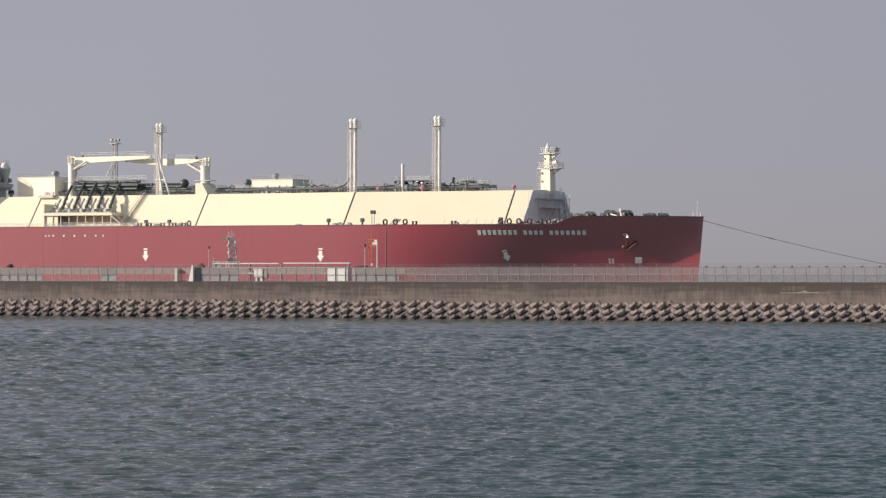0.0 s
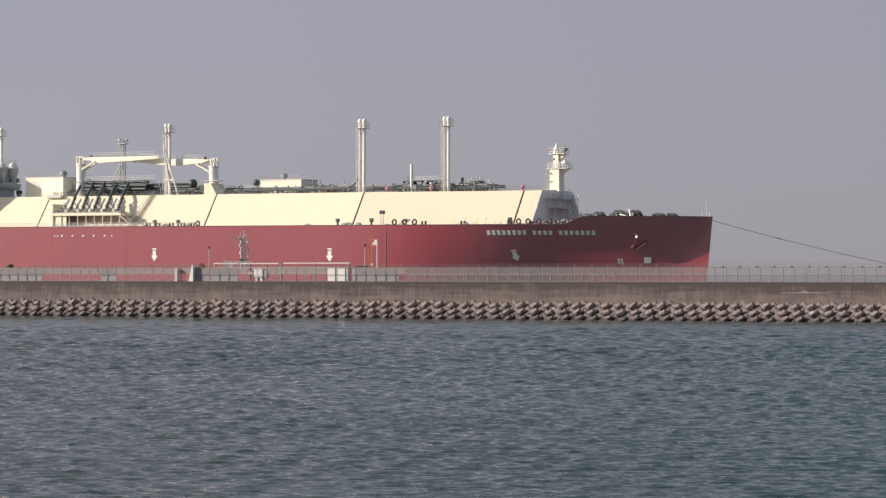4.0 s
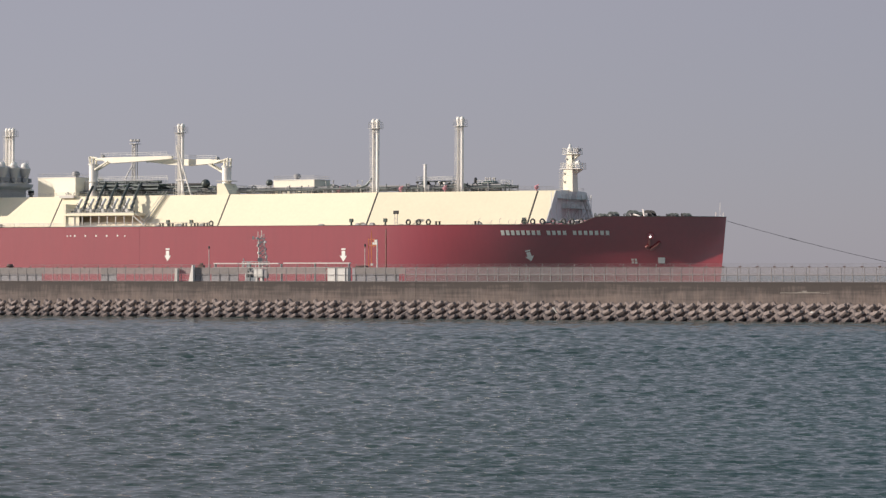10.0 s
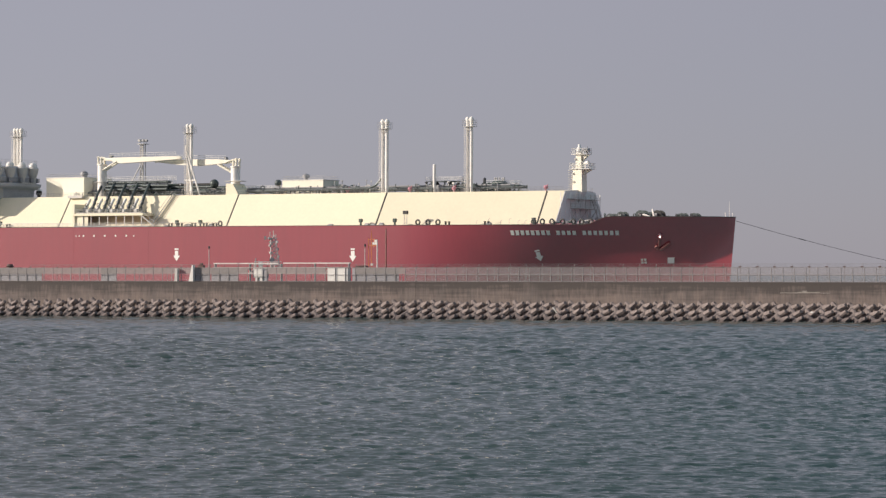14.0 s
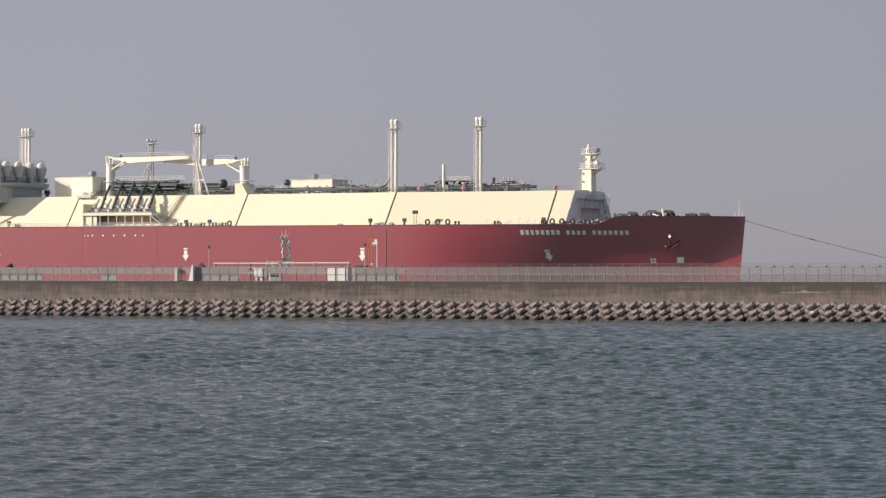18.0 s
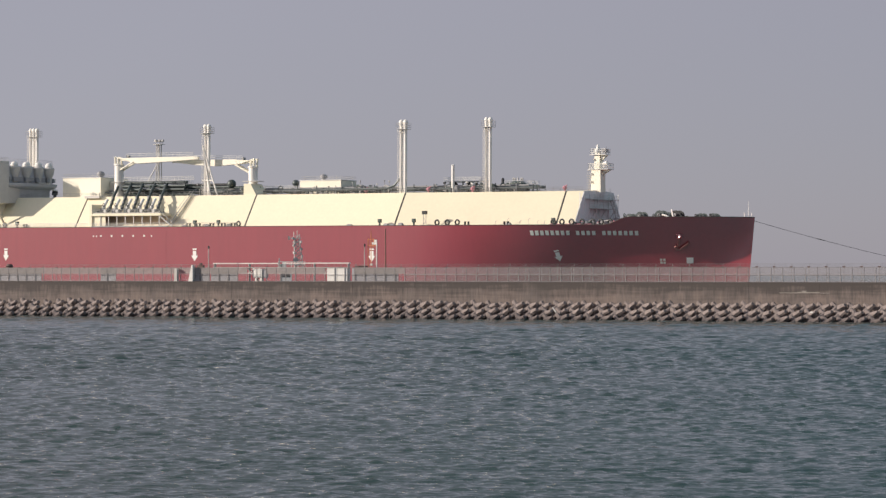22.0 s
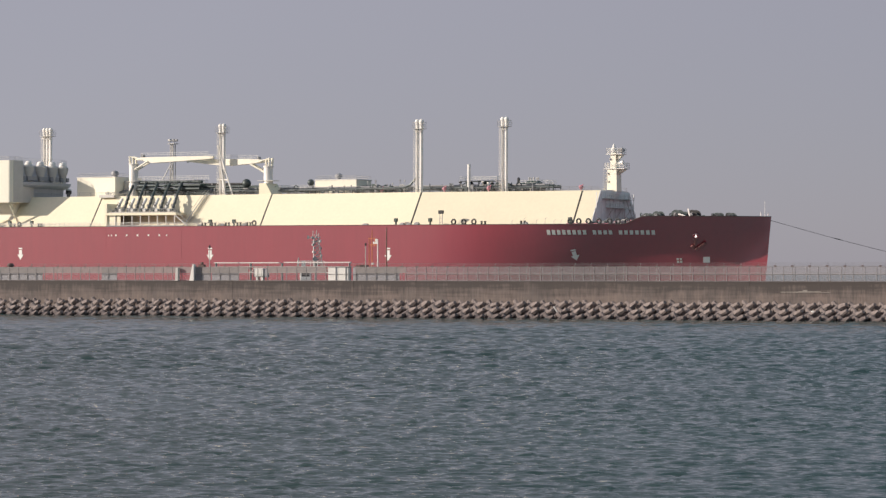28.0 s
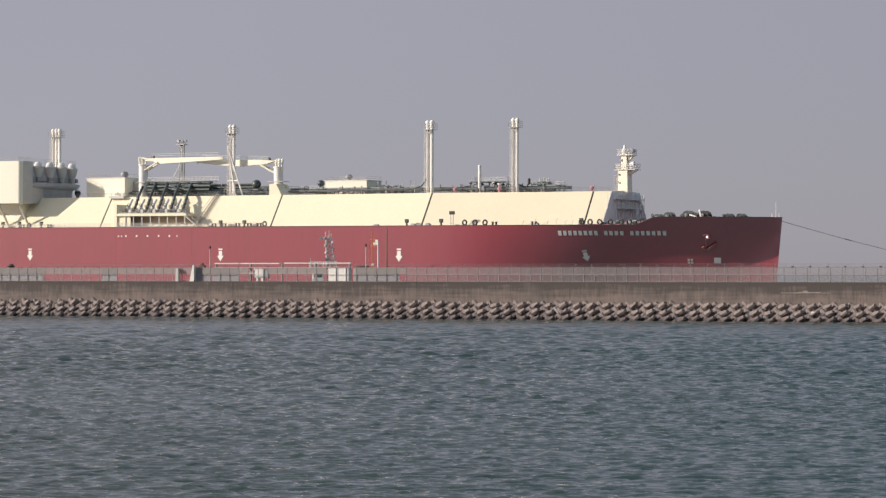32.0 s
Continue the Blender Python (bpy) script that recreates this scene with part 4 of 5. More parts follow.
for k in range(9):
    b = -11.5 + k * 2.9
    part("stiffener", Shape().box(-42.9, -42.72, -b - .05, -b + .05, 18.2, 26.6), FRONT, ship)
gal2 = part("gallery", Shape().box(-42.85, -41.4, -8, 9, 25.0, 25.1), PALE, ship, "narrow upper gallery on the trunk front")
railing("railing", [P(41.5, 8, 25.1), P(41.5, -9, 25.1)], 1.1, PALE, gal2, 1.4, 3, .035)
fs = Shape()
for db in (0, .9):
    fs.tube(P(41.3 + db, -5.0, 25.2), P(40.4 + db, -9.0, 18.3), .12, n=5)
for k in range(18):
    q = P(41.3, -5.0, 25.2).lerp(P(40.4, -9.0, 18.3), k / 17)
    fs.box(-.95, 0, -.25, .25, -.03, .03, Matrix.Translation(q))
    if k % 3 == 0:
        fs.tube(q, q + Vector((0, 0, 1.1)), .05, n=4)
part("stair", fs, PALE, ship, "pale steel stair down the trunk front")
for i in range(9):
    s, b, h = rng.uniform(35, 40), rng.uniform(-10, 10), rng.uniform(.8, 2.4)
    part("deck_locker", Shape().box(-s - .6, -s + .6, -b - .5, -b + .5, 18.1, 18.1 + h), (GREY, GREEN, PALE)[i % 3], ship, bevel=.04)

# deck gear along the starboard edge
def fairlead(s):
    b = hull_b(s, 18.2) - .5
    part("fairlead", Shape().ring(P(s, b, 18.95), (.1, 1, 0), .62, .22, 16, 7).box(-s - .7, -s + .7, -b - .3, -b + .3, 18.15, 18.35), BLACK, ship, "black rounded fairlead ring", smooth=True)


def winch(s, b, z, r=.8, mat=GREEN):
    w = part("winch", Shape().tube(P(s, b - 1.2, z + r), P(s, b + 1.2, z + r), r * .7, n=14).tube(P(s, b - 1.3, z + r), P(s, b - 1.1, z + r), r * 1.1, n=16).tube(P(s, b + 1.1, z + r), P(s, b + 1.3, z + r), r * 1.1, n=16), mat, ship, "dark green mooring winch", smooth=True)
    part("winch_bed", Shape().box(-s - r, -s + r, -b - 1.3, -b + 1.3, z, z + .35).box(-s - .3, -s + .3, -b - 1.9, -b - 1.35, z, z + r * 1.5), GREY, w)


def vent(s, b, h=1.9):
    part("deck_vent", Shape().tube(P(s, b, 18.1), P(s, b, 18.1 + h * .5), .28, n=8).box(-s - .45, -s + .45, -b - .42, -b + .42, 18.1 + h * .5, 18.1 + h), GREEN, ship, "dark green box-headed deck vent", bevel=.08)


def mound(s, b, w=1.3, h=1.0):
    part("deck_winch_cover", Shape().loft([[P(s - w, b - .6, 18.1), P(s - w, b + .6, 18.1), P(s + w, b + .6, 18.1), P(s + w, b - .6, 18.1)], [P(s - w * .75, b - .5, 18.1 + h * .7), P(s - w * .75, b + .5, 18.1 + h * .7), P(s + w * .75, b + .5, 18.1 + h * .7), P(s + w * .75, b - .5, 18.1 + h * .7)], [P(s - w * .4, b - .3, 18.1 + h), P(s - w * .4, b + .3, 18.1 + h), P(s + w * .4, b + .3, 18.1 + h), P(s + w * .4, b - .3, 18.1 + h)]]), GREY, ship, "grey canvas-covered gear", bevel=.05)


def bollard(s, b):
    sh = Shape().box(-s - .9, -s + .9, -b - .35, -b + .35, 18.1, 18.25)
    for d in (-.5, .5):
        sh.lathe(P(s + d, b, 18.2), [(.26, 0), (.26, .8), (.36, .85), (.36, .95)], 10)
    part("bollard", sh, BLACK, ship, smooth=True)


for s in (78.4, 75.4, 72.5, 139.9, 220.6, 46.0, 43.8, 41.4, 38.8, 36.2, 34.2, 32.0):
    fairlead(s)
for s in (96.2, 85.9, 46.6, 217.0, 231.0, 225, 155.0, 147.2):
    vent(s, hull_b(s, 18) - 1.6)
for s in (105.2, 89.6, 92.0, 94.0, 58.4, 228, 150.5, 158, 143.4):
    mound(s, hull_b(s, 18) - 1.2, rng.uniform(.6, .95), rng.uniform(.55, .85))
for s in (70.0, 58.9, 153.4, 148.9, 145.1, 141.9, 156.7, 223.3, 213.5):
    bollard(s, hull_b(s, 18) - .9)
part("chock_rail", Shape().path([P(s, hull_b(s, 18.2) - .5, 18.35) for s in (47, 44, 41, 38, 35)], .16, 6), REDFIT, ship, "dull red rail under the fairleads")
lp = part("lamp_post", Shape().tube(P(83.2, 21.2, 18.1), P(83.2, 21.2, 21.2), .1, n=6).tube(P(82.4, 21.2, 18.1), P(82.4, 21.2, 21.2), .1, n=6).path([P(83.2, 21.2, 18.5), P(82.4, 21.2, 19.4), P(83.2, 21.2, 20.3)], .06, 4), PALE, ship, "pale post with a dark floodlight box")
part("floodlight", Shape().box(-83.5, -82.1, -21.5, -20.9, 21.1, 22.0), BLACK, lp, bevel=.05)
for s in (52, 54.5, 57, 60.5, 50, 64):
    part("deck_pipe", Shape().path([P(s, 17.5, 18.1), P(s, 17.5, 19.2 + (s % 1)), P(s - .5, 17.5, 19.5 + (s % 1))], .06, 6), PALE, ship)
for i in range(15):
    s = 27 + rng.uniform(0, 16)
    b = max(1.0, min(hull_b(s, 18) - 1.4, hull_b(s, 18) - rng.uniform(1, 5)))
    h = rng.uniform(.7, 1.6)
    if i % 2:
        winch(s, b, 18.1, rng.uniform(.4, .65), (GREEN, GREY, REDFIT)[i % 3])
    else:
        part("deck_gear", Shape().path([P(s, b, 18.1), P(s, b, 18.1 + h), P(s + .8, b, 18.3 + h), P(s + 1.4, b, 18.1 + h), P(s + 1.4, b, 18.1)], .13, 6), (PALE, REDFIT, GREY)[i % 3], ship)

# forecastle gear
winch(23.4, 4.5, 19.3, 1.3, PIPE)
winch(19.6, 3.0, 19.3, 1.3, BLACK)
winch(27.0, 8.5, 19.3, 1.1, PIPE)
winch(29.0, 10.5, 19.0, 1.0, PIPE)
winch(13.5, 1.5, 19.3, .95, PIPE)
winch(10.6, .5, 19.3, .95, PIPE)
winch(25.6, -4.0, 19.3, 1.2, PIPE)
for i in range(26):
    s = 9 + i * .85
    b = rng.uniform(.5, hull_b(s, 20) - 1.2)
    h = rng.uniform(.9, 1.75)
    sh = Shape().tube(P(s, b, 19.2), P(s + rng.uniform(-.3, .3), b, 19.2 + h), rng.uniform(.1, .2), n=6)
    sh.ring(P(s, b, 19.1 + h), (rng.random(), 1, rng.random() * .4), rng.uniform(.25, .45), .1, 10, 5)
    part("mooring_gear", sh, (GREEN, PIPE, BLACK)[i % 3], ship)
part("gear_flap", Shape().box(-.18, .18, -.08, .08, 0, 2.9, Matrix.Translation(P(18.8, 7.4, 19.4)) @ Euler((0, radians(-12), 0)).to_matrix().to_4x4()), WHITE, ship, "white steel flap standing up")
part("chain_stopper", Shape().path([P(22.6, 6.0, 20.9), P(21.4, 6.2, 20.7), P(20.4, 6.2, 20.2)], .2, 6), WHITE, ship)
part("jackstaff", Shape().tube(P(1.7, 0, 19.3), P(1.7, 0, 24.2), .09, .05, n=6).tube(P(2.6, .4, 19.3), P(2.6, .4, 21.4), .12, n=6).tube(P(1.0, -.4, 19.3), P(1.0, -.4, 21.3), .12, n=6), WHITE, ship, "thin white jackstaff at the stem")


def on_hull(s, z, out=.04):
    """The pose of a plate lying on the starboard hull: x forward, y up, z outward."""
    d = .6
    p = P(s, hull_b(s, z), z)
    fwd = (P(s - d, hull_b(s - d, z), z) - p).normalized()
    up = (P(s, hull_b(s, z + d), z + d) - p).normalized()
    nrm = fwd.cross(up)
    if nrm.y > 0:
        nrm = -nrm
    nrm.normalize()
    up = nrm.cross(fwd)
    return Matrix.Translation(p + nrm * out) @ Matrix((fwd, up, nrm)).transposed().to_4x4()


# ship's name: one plain bar for each character, in three words
s = 52.5
for word in (8, 4, 7):
    for i in range(word):
        w = .86
        part("name_bar", Shape().box(-w / 2, w / 2, -.72, .72, -.02, .03, on_hull(s - w / 2, 16.2)), WHITE, ship)
        s -= 1.3
    s -= 1.12
# push marks: arrows pointing down, with a short bar of writing above
for s in (219.7, 153.9, 97.6, 47.4):
    m = on_hull(s, 10.4) @ pose(0, 0, 0, 0, 0, 14 if s < 50 else 0)
    a = Shape()
    a.add([m @ Vector(p) for p in ((-1.1, -.1, 0), (0, -1.65, 0), (1.1, -.1, 0), (.55, -.1, 0), (.55, 1.2, 0), (-.55, 1.2, 0), (-.55, -.1, 0))], [(0, 1, 2, 3, 4, 5, 6)])
    a.add([m @ Vector(p) for p in ((-1.1, -.1, .02), (0, -1.65, .02), (1.1, -.1, .02), (.55, -.1, .02), (.55, 1.2, .02), (-.55, 1.2, .02), (-.55, -.1, .02))], [(0, 1, 2, 3, 4, 5, 6)])
    mark = part("push_mark", a, WHITE, ship, "white arrow push mark painted on the hull")
    part("mark_bar", Shape().box(-.65, .65, 1.45, 1.85, 0, .02, m), WHITE, mark)
for i in range(5):
    part("depth_mark", Shape().box(-.24, .24, -.24, .24, 0, .03, on_hull(185.8 - i * 3.72, 15.75)), WHITE, ship)
for s in (188.4, 187.3, 168.4):
    part("depth_mark", Shape().box(-.16, .16, -.2, .2, 0, .03, on_hull(s, 15.7)), WHITE, ship)
part("bulb_mark", Shape().box(-.85, .85, -.8, .8, 0, .03, on_hull(15.6, 9.4)), WHITE, ship, "white bulbous-bow mark")
m = on_hull(22.2, 9.2)
part("thruster_mark", Shape().box(-.7, -.12, .12, .7, 0, .03, m).box(.12, .7, .12, .7, 0, .03, m).box(-.7, -.12, -.7, -.12, 0, .03, m).box(.12, .7, -.7, -.12, 0, .03, m), PALE, ship)
m = on_hull(17.2, 13.85, .1)
ANCHOR = material("worn_red_paint", (.34, .13, .12), .7, var=.2)
anchor = part("anchor", Shape().box(-.28, .28, -.9, 1.6, 0, .45, m).box(-1.7, -.9, -1.2, -.1, 0, .5, m @ pose(0, 0, 0, 0, 0, 40)).box(-1.6, 1.6, -1.75, -1.15, 0, .55, m @ pose(.4, .1, 0, 0, 0, 40)), ANCHOR, ship, "dull red painted anchor housed in its pocket", bevel=.06)
part("hawse_pipe", Shape().ring((m @ Vector((.1, 1.9, .1))), m.to_3x3() @ Vector((0, 0, 1)), .75, .22, 16, 6), HULL_RED, anchor)
# white emissive ball for the bright dot above the anchor
shine = bpy.data.materials.new("glowing_white")
shine.use_nodes = True
shine.node_tree.nodes["Principled BSDF"].inputs["Emission Color"].default_value = (1, .95, .9, 1)
shine.node_tree.nodes["Principled BSDF"].inputs["Emission Strength"].default_value = 2.0
part("glow_ball", Shape().lathe(m @ Vector((.1, 1.9, .3)), [(.04, -.24), (.2, -.14), (.24, 0), (.2, .14), (.04, .24)], 12), shine, anchor, "small glowing white ball over the anchor", smooth=True)
for s, z in ((4.6, 19.3),):
    part("panama_lead", Shape().ring(on_hull(s, z).translation, on_hull(s, z).to_3x3() @ Vector((0, 0, 1)), .2, .07, 14, 6), PALE, ship)
for a, c in ((189.3, 18.2), (163.5, 18.2)):
    part("hull_seam", Shape().box(-a - .05, -a + .05, -23.02, -22.98, 3, 18.1), HULL_RED, ship)
part("fender_bar", Shape().box(-189, -163, -23.1, -22.9, 18.2, 18.45), GREY, ship)

# ---- the tow rope from the stem ----
rope = Shape()
rp = []
for i in range(41):
    k = i / 40
    rp.append(Vector((72 * k, 0, -.280 * 72 * k + .00085 * (72 * k) ** 2)))
rope.path(rp, .06, 6)
tow = solid("tow_rope", rope, ROPE, "dark towing rope running down from the stem", "rope")
part("splice", Shape().tube((15.8, 0, -4.21), (17.6, 0, -4.66), .11, n=7), ROPE, tow)

# ---- the tug behind the breakwater ----
tug = thing("tug", "small grey and white tug with a lattice mast", "boat")
h = Shape()
h.loft([[Vector((x, y * w, z)) for y, z in ((-1, 1.9 + lift), (-.75, -.6), (.75, -.6), (1, 1.9 + lift))] for x, w, lift in ((-13, 3.6, 0), (-8, 4.6, 0), (4, 4.7, .1), (10, 3.2, .8), (13.5, .3, 1.5))])
part("hull", h, DARKPOST, tug, "dark hull")
part("deckhouse", Shape().box(-5, 5.5, -2.7, 2.7, 1.6, 4.4), WHITE, tug, bevel=.08)
cab = part("wheelhouse", Shape().loft([[Vector((x * k + 1.0, y * k, z)) for x, y in ((-.95, -1.3), (.95, -1.3), (.95, 1.3), (-.95, 1.3))] for z, k in ((4.4, 1), (5.5, 1), (7.2, .94))]), WHITE, tug, "white wheelhouse", bevel=.06)
for x, y, w, d in ((1.0, -1.24, .7, .06), (1.0, 1.24, .7, .06), (1.9, 0, .06, .9)):
    part("window", Shape().box(x - w, x + w, y - d, y + d, 5.6, 6.7), GLASS, cab)
railing("railing", [Vector((-.4, -1.4, 7.3)), Vector((4.2, -1.4, 7.3)), Vector((4.2, 1.4, 7.3)), Vector((-.4, 1.4, 7.3)), Vector((-.4, -1.4, 7.3))], 1.0, WHITE, tug, 1.1, 2, .04)
part("roof", Shape().box(-.5, 4.3, -1.5, 1.5, 7.15, 7.3), PALE, cab)
part("locker", Shape().box(.3, 1.0, -.4, .4, 7.3, 8.3), WHITE, tug)
part("searchlight", Shape().tube((2.6, -.6, 7.3), (2.6, -.6, 8.8), .1, n=6).box(2.2, 3.0, -.9, -.3, 8.4, 8.9), GREY, tug)
part("exhaust", Shape().tube((-.2, .4, 7.3), (-.2, .4, 8.9), .1, n=8), GREY, tug)
ms = Shape()
for x, y in ((-.75, -.6), (.75, -.6), (-.75, .6), (.75, .6)):
    ms.tube((x + 3.2, y, 7.2), (x * .55 + 2.8, y * .55, 12.4), .1, n=5)
for k in range(7):
    z, w, w2 = 7.4 + k * .78, .75 - k * .06, .75 - (k + 1) * .06
    ms.path([(3.2 - .055 * k - w, -w * .8, z), (3.2 - .055 * k + w2, -w2 * .8, z + .78)], .08, 5)
    ms.path([(3.2 - .055 * k + w, w * .8, z), (3.2 - .055 * k - w2, w2 * .8, z + .78)], .06, 5)
    ms.box(3.1 - .055 * k - w, 3.3 - .055 * k + w, -w * .8, w * .8, z - .05, z + .03)
mast = part("lattice_mast", ms, PALE, tug, "pale grey lattice mast with lamps")
for k in range(7):
    part("mast_lamp", Shape().lathe((3.1 - .05 * k + (.65 if k % 2 else -.65), -.5, 8.4 + k * .62), [(.12, 0), (.2, .1), (.2, .34), (.06, .45)], 8), (GREY, PALE, WHITE)[k % 3], mast)
part("antenna", Shape().box(1.7, 3.6, -.3, .3, 12.3, 12.42).tube((2.3, 0, 12.3), (2.3, 0, 13.5), .06, n=5).tube((2.9, .2, 12.3), (2.9, .2, 13.7), .06, n=5).tube((3.3, 0, 12.3), (3.3, 0, 13.1), .06, n=5).box(1.3, 1.6, -.12, .12, 12.1, 12.7).tube((1.5, 0, 12.36), (1.8, 0, 12.36), .05, n=5).box(2.1, 3.1, -.1, .1, 11.5, 11.8), PALE, mast)

# ---- things on the breakwater ----
WZ = WALL_Z


def bw(u, v=WALL_V + 1.6, z=WZ):
    return BREAK @ pose(u - .3956 * v, v, z)


gang = thing("pier_walkway", "white steel walkway on trestles behind the fence", "walkway", bw(0, WALL_V + 4.5))
part("beam", Shape().box(-36.4, -25.8, -.3, .3, 2.56, 2.70).box(-25.0, -14.4, -.3, .3, 2.6, 2.74), WHITE, gang, "white beam")
tr = Shape()
for i in range(22):
    u = -36.2 + i
    tr.path([(u, -.3, 1.25), (u + .5, -.3, 1.95), (u + 1, -.3, 1.25)], .07, 4)
tr.box(-36.4, -14.4, -.36, .3, 1.95, 2.08).box(-36.4, -14.4, -.36, .3, 1.12, 1.28)
part("truss", tr, PALE, gang, "pale lattice truss")
for u in (-36.2, -30.5, -25.4, -20, -14.6):
    part("trestle", Shape().box(u - .03, u + .03, -.3, .3, 0, 2.58), PALE, gang)
cabn = thing("electrical_cabinet", "white electrical cabinet on two concrete feet", "cabinet", bw(-28.5, WALL_V + .1 + 1.2))
part("body", Shape().box(-1.0, .55, -.4, .4, .55, 1.85), WHITE, cabn, bevel=.04)
part("side_box", Shape().box(.6, 1.15, -.35, .35, .5, 1.75), PANEL, cabn)
for x in (-.55, .25):
    part("foot", Shape().box(x - .18, x + .18, -.3, .3, 0, .56), WHITE, cabn)
for x in (-.45, .05):
    part("door", Shape().box(x - .22, x + .22, -.43, -.4, .65, 1.75), WHITE, cabn)
hut = thing("storage_cabinet", "white twin-door storage cabinet behind the fence", "cabinet", bw(-16.0, WALL_V + 1.1))
part("body", Shape().box(-1.62, 1.62, -.5, .5, 0, 1.98), WHITE, hut, bevel=.04)
for x in (-.8, .8):
    part("door", Shape().box(x - .76, x + .76, -.54, -.5, .08, 1.9), WHITE, hut)
part("roof", Shape().box(-1.7, 1.7, -.6, .6, 1.98, 2.06), PALE, hut)
for u, w0, w1, high, coat in ((-42.0, .3, .38, 1.9, PALE), (-39.5, .45, .2, 2.4, WHITE)):
    solid("concrete_buttress", Shape().loft([[Vector((x, y, z)) for x, y in ((-w0, -.3), (w0 * .6, -.3), (w0 * .6, .3), (-w0, .3))] if z == 0 else [Vector((x, y, z)) for x, y in ((w0 * .6 - w1, -.3), (w0 * .6, -.3), (w0 * .6, .3), (w0 * .6 - w1, .3))] for z in (0, high)]), coat, "pale tapered concrete buttress behind the fence", "buttress", bw(u, WALL_V + .2))
for u0, u1 in ((-78, -65.0), (-54.8, -52.2), (-39.4, -36.6), (-36.4, -32), (-13.9, -6.7)):
    solid("sheet_screen", Shape().box(u0, u1, -.03, .03, .05, 1.93), PANEL, "grey sheet screen fixed behind the fence", "screen", bw(0, WALL_V + .62))


def mast_pole(u, h, r, mat, label, head=None):
    t = thing("pole", label, "pole", bw(u, WALL_V + 2.2))
    part("shaft", Shape().tube((0, 0, 0), (0, 0, h), r, r * .8, n=8).box(-r * 2, r * 2, -r * 2, r * 2, 0, .08), mat, t)
    if head:
        part("lamp", Shape().lathe((0, 0, h), [(r * 1.2, 0), (r * 2, .06), (r * 2, .28), (r, .42)], 10), head, t)
    return t


mast_pole(-37.0, 4.8, .07, PALE, "thin pale lamp pole with a dark head", BLACK)
mast_pole(-12.0, 5.0, .07, PALE, "thin pale lamp pole with a dark head", BLACK)
mast_pole(-10.1, 5.7, .11, WHITE, "plain white pole on the breakwater", None)
mast_pole(-8.75, 7.5, .12, RUSTY, "tall rust-brown steel post", None)
wv = thing("weather_station", "orange weather mast with a white vane", "mast", bw(-11.0, WALL_V + 2.4))
part("pole", Shape().tube((0, 0, 0), (0, 0, 6.9), .06, n=6).tube((-.45, 0, 2.2), (-.45, 0, 6.2), .05, n=6).tube((0, 0, 5.9), (0, 0, 7.3), .04, n=5), ORANGE, wv)
part("cross_arm", Shape().box(-.55, .9, -.04, .04, 5.1, 5.2).box(-.55, .5, -.04, .04, 6.0, 6.08).box(.36, .44, -.05, .05, 4.9, 6.2), ORANGE, wv)
part("vane", Shape().box(.45, 1.1, -.05, .05, 5.25, 5.6, pose(0, 0, 0, 0, -3, 0)), WHITE, wv)
part("camera_box", Shape().box(.5, .9, -.1, .1, 5.66, 6.0), WHITE, wv)
part("sensor", Shape().box(-.1, .25, -.1, .1, 2.3, 2.6).box(.5, .62, -.1, .1, 1.2, 1.9), PALE, wv)
solid("equipment_box", Shape().box(-.5, .5, -.3, .3, 0, 2.35).box(-.2, .2, -.2, .2, 2.35, 2.7), DARKPOST, "dark equipment box beside the lamp pole", "box", bw(-38.3, WALL_V + 2.4), bevel=.04)
solid("equipment_box", Shape().box(-.4, .4, -.3, .3, 0, 2.3).box(-1.0, .8, -.3, .3, 2.0, 2.25), DARKPOST, "dark equipment box beside the lamp pole", "box", bw(-12.4, WALL_V + 2.6), bevel=.04)
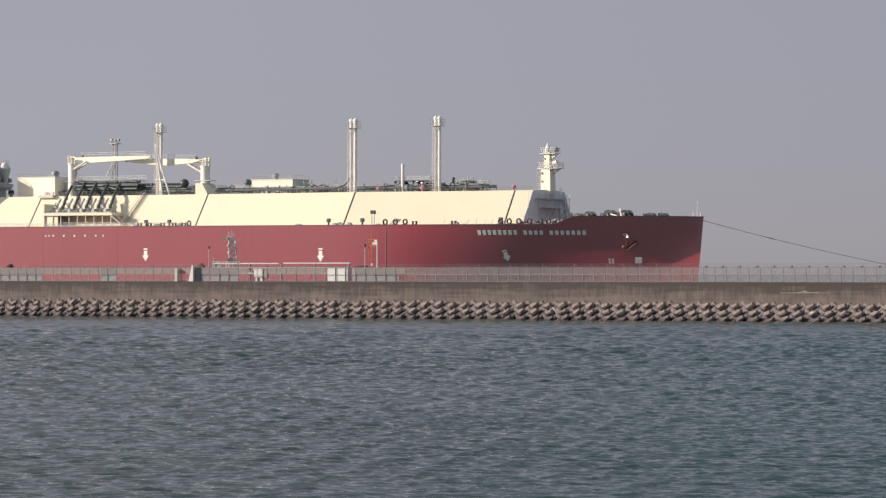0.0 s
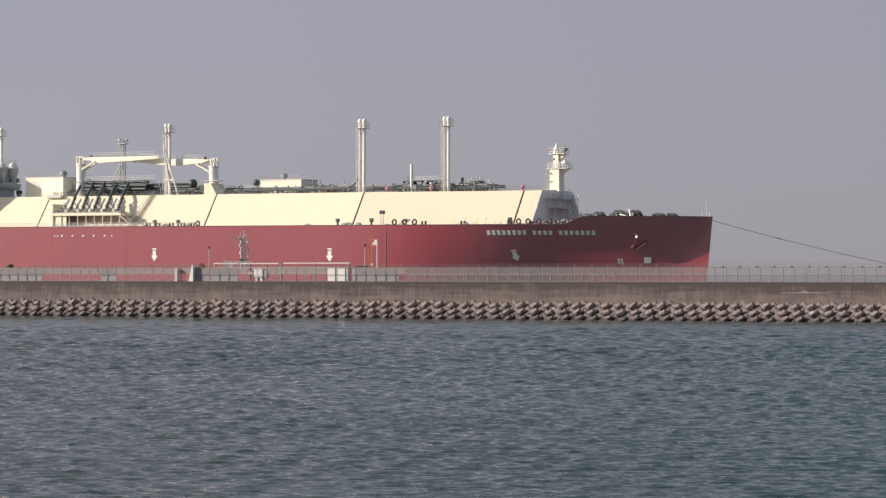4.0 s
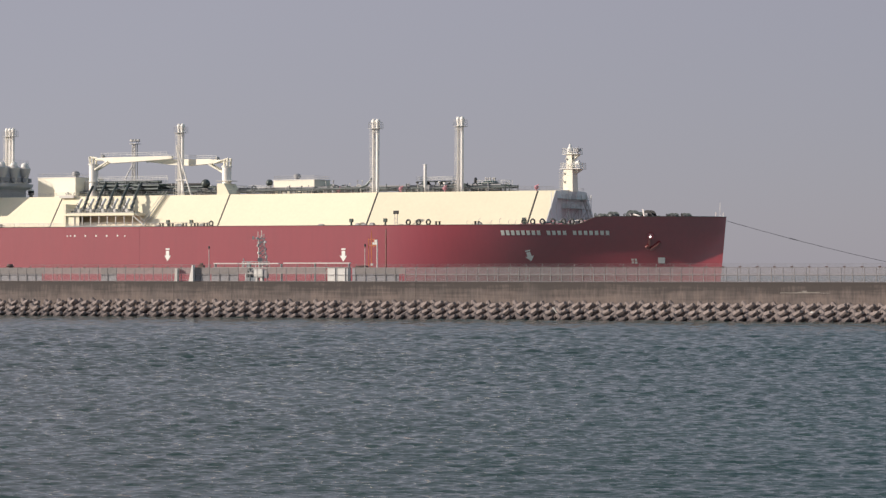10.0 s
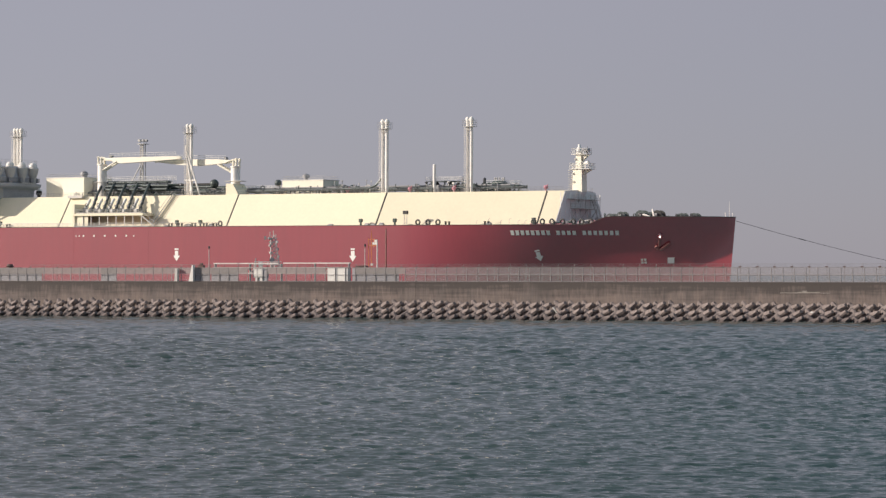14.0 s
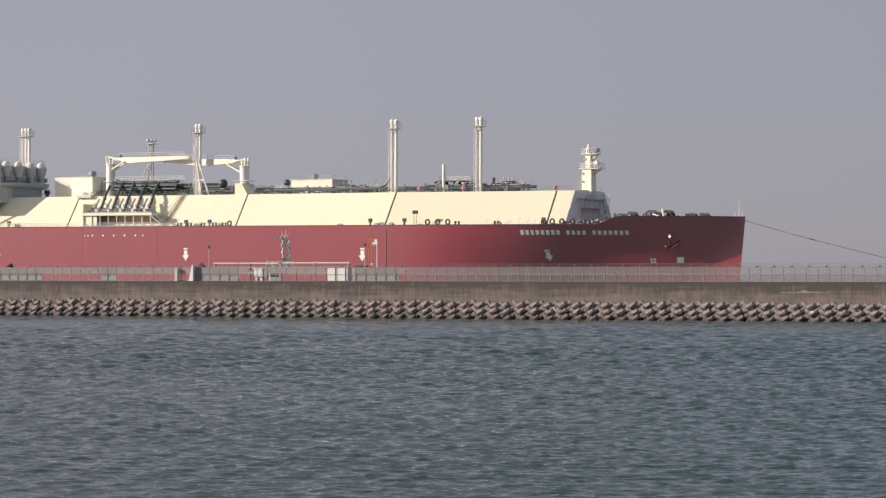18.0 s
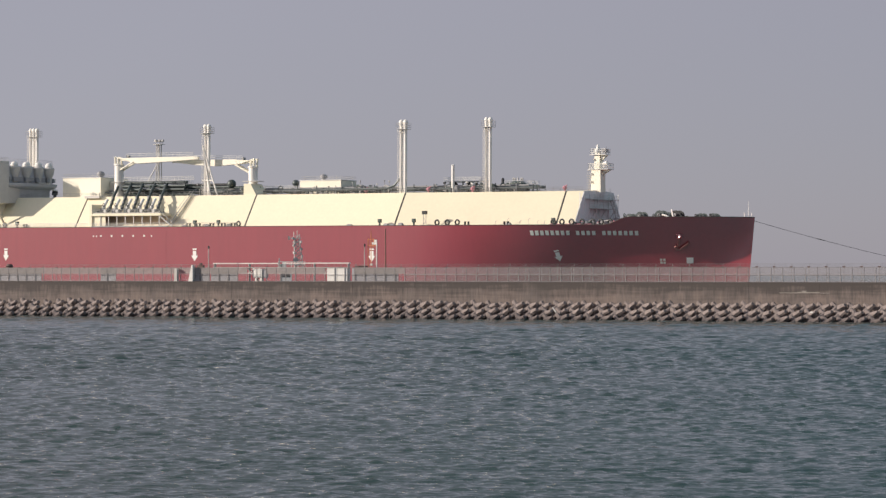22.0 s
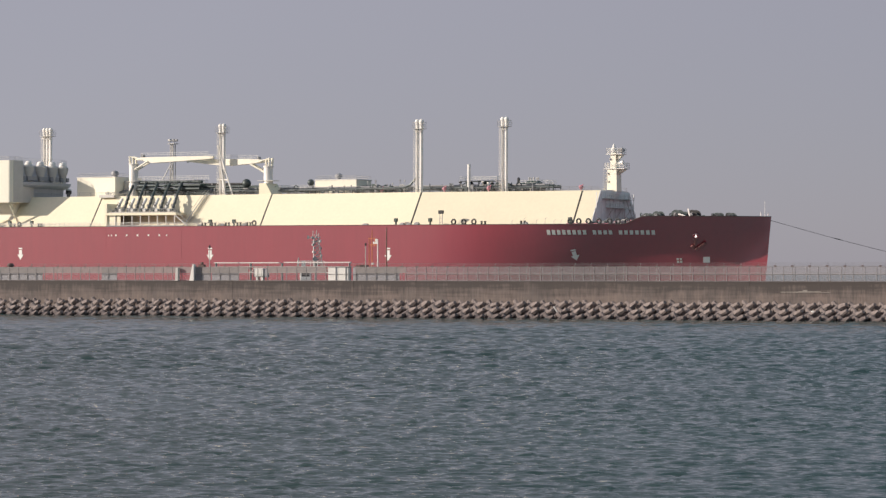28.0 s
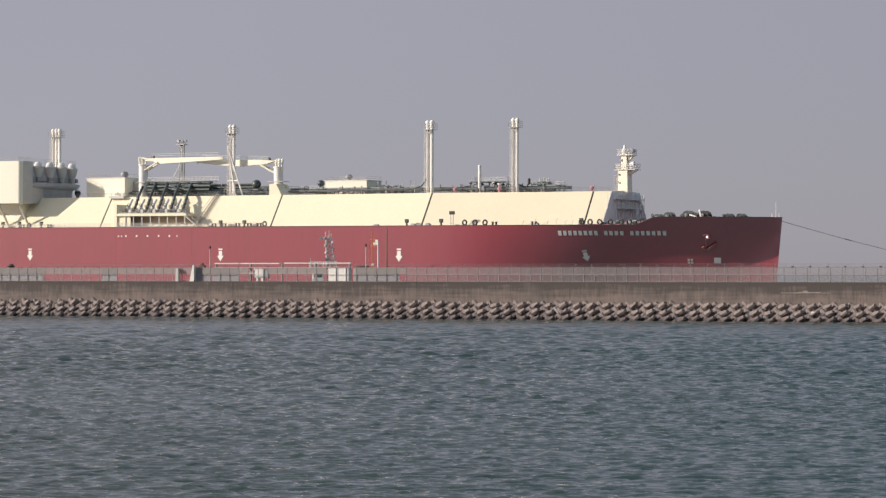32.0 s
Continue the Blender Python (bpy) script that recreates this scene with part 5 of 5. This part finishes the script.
solid("mooring_bollard", Shape().lathe((0, 0, 0), [(.5, 0), (.42, 2.1), (.6, 2.25), (.35, 2.6)], 12).box(-.8, 1.9, -.3, .3, 1.9, 2.08), DARKPOST, "dark mooring post on the breakwater", "bollard", bw(-71.4, WALL_V + 4))
solid("driftwood", Shape().tube((0, 0, 0), (.5, .1, -.75), .09, n=7), WHITE, "bleached white pole lying on the blocks", "debris", BREAK @ pose(15.7, .9, 1.75))
solid("driftwood", Shape().box(-.22, .22, -.1, .1, -.12, .12), WHITE, "small white float between the blocks", "debris", BREAK @ pose(51.4, .6, 1.25), bevel=.05)
solid("mortar_patch", Shape().box(46.2, 48.6, WALL_V - .035, WALL_V + .05, 3.70, 3.82).box(48.6, 51.6, WALL_V - .04, WALL_V + .05, 3.72, 3.88).box(51.6, 52.8, WALL_V - .035, WALL_V + .05, 3.70, 3.78).box(49.2, 49.8, WALL_V - .035, WALL_V + .05, 3.88, 4.05), CONCRETE_TOP, "pale mortar patch along a crack in the wall", "patch", BREAK)


# ---- movement ----
def ship_at(t):
    k = (t - 16) / 16
    x = 74.087 + 10.1286 * k + .5644 * k * k + .1145 * k ** 3
    y = 577.996 + 4.198 * k - .0029 * k * k
    return x, y, 29.177 - .5056 * k - .1011 * k * k


def motions():
    times = [0, 4, 8, 12, 16, 20, 24, 28, 32]
    walk(ship, [(t, pose(*ship_at(t)[:2], 0, 0, .275, -ship_at(t)[2])) for t in times])
    walk(tow, [(t, pose(ship_at(t)[0], ship_at(t)[1], 19.3, 0, -.1 + .9 * min(t / 14, 1), 0)) for t in times])
    # the tug keeps pace a little faster than the ship
    walk(tug, [(t, pose(-39.3 + 16.6 * t / 32 + .35 * (t / 32) * (t / 32 - 1), 400, 0, 0, 0, 4)) for t in times])
    # the chop drifts left and slowly ashore
    walk(water_a, [(0, pose(6.2, 4, 0)), (16, pose(0, 0, 0)), (32, pose(-6.2, -4, 0))])
    walk(water_b, [(0, pose(5.0, 6.5, 0)), (16, pose(0, 0, 0)), (32, pose(-5.0, -6.5, 0))])


motions()
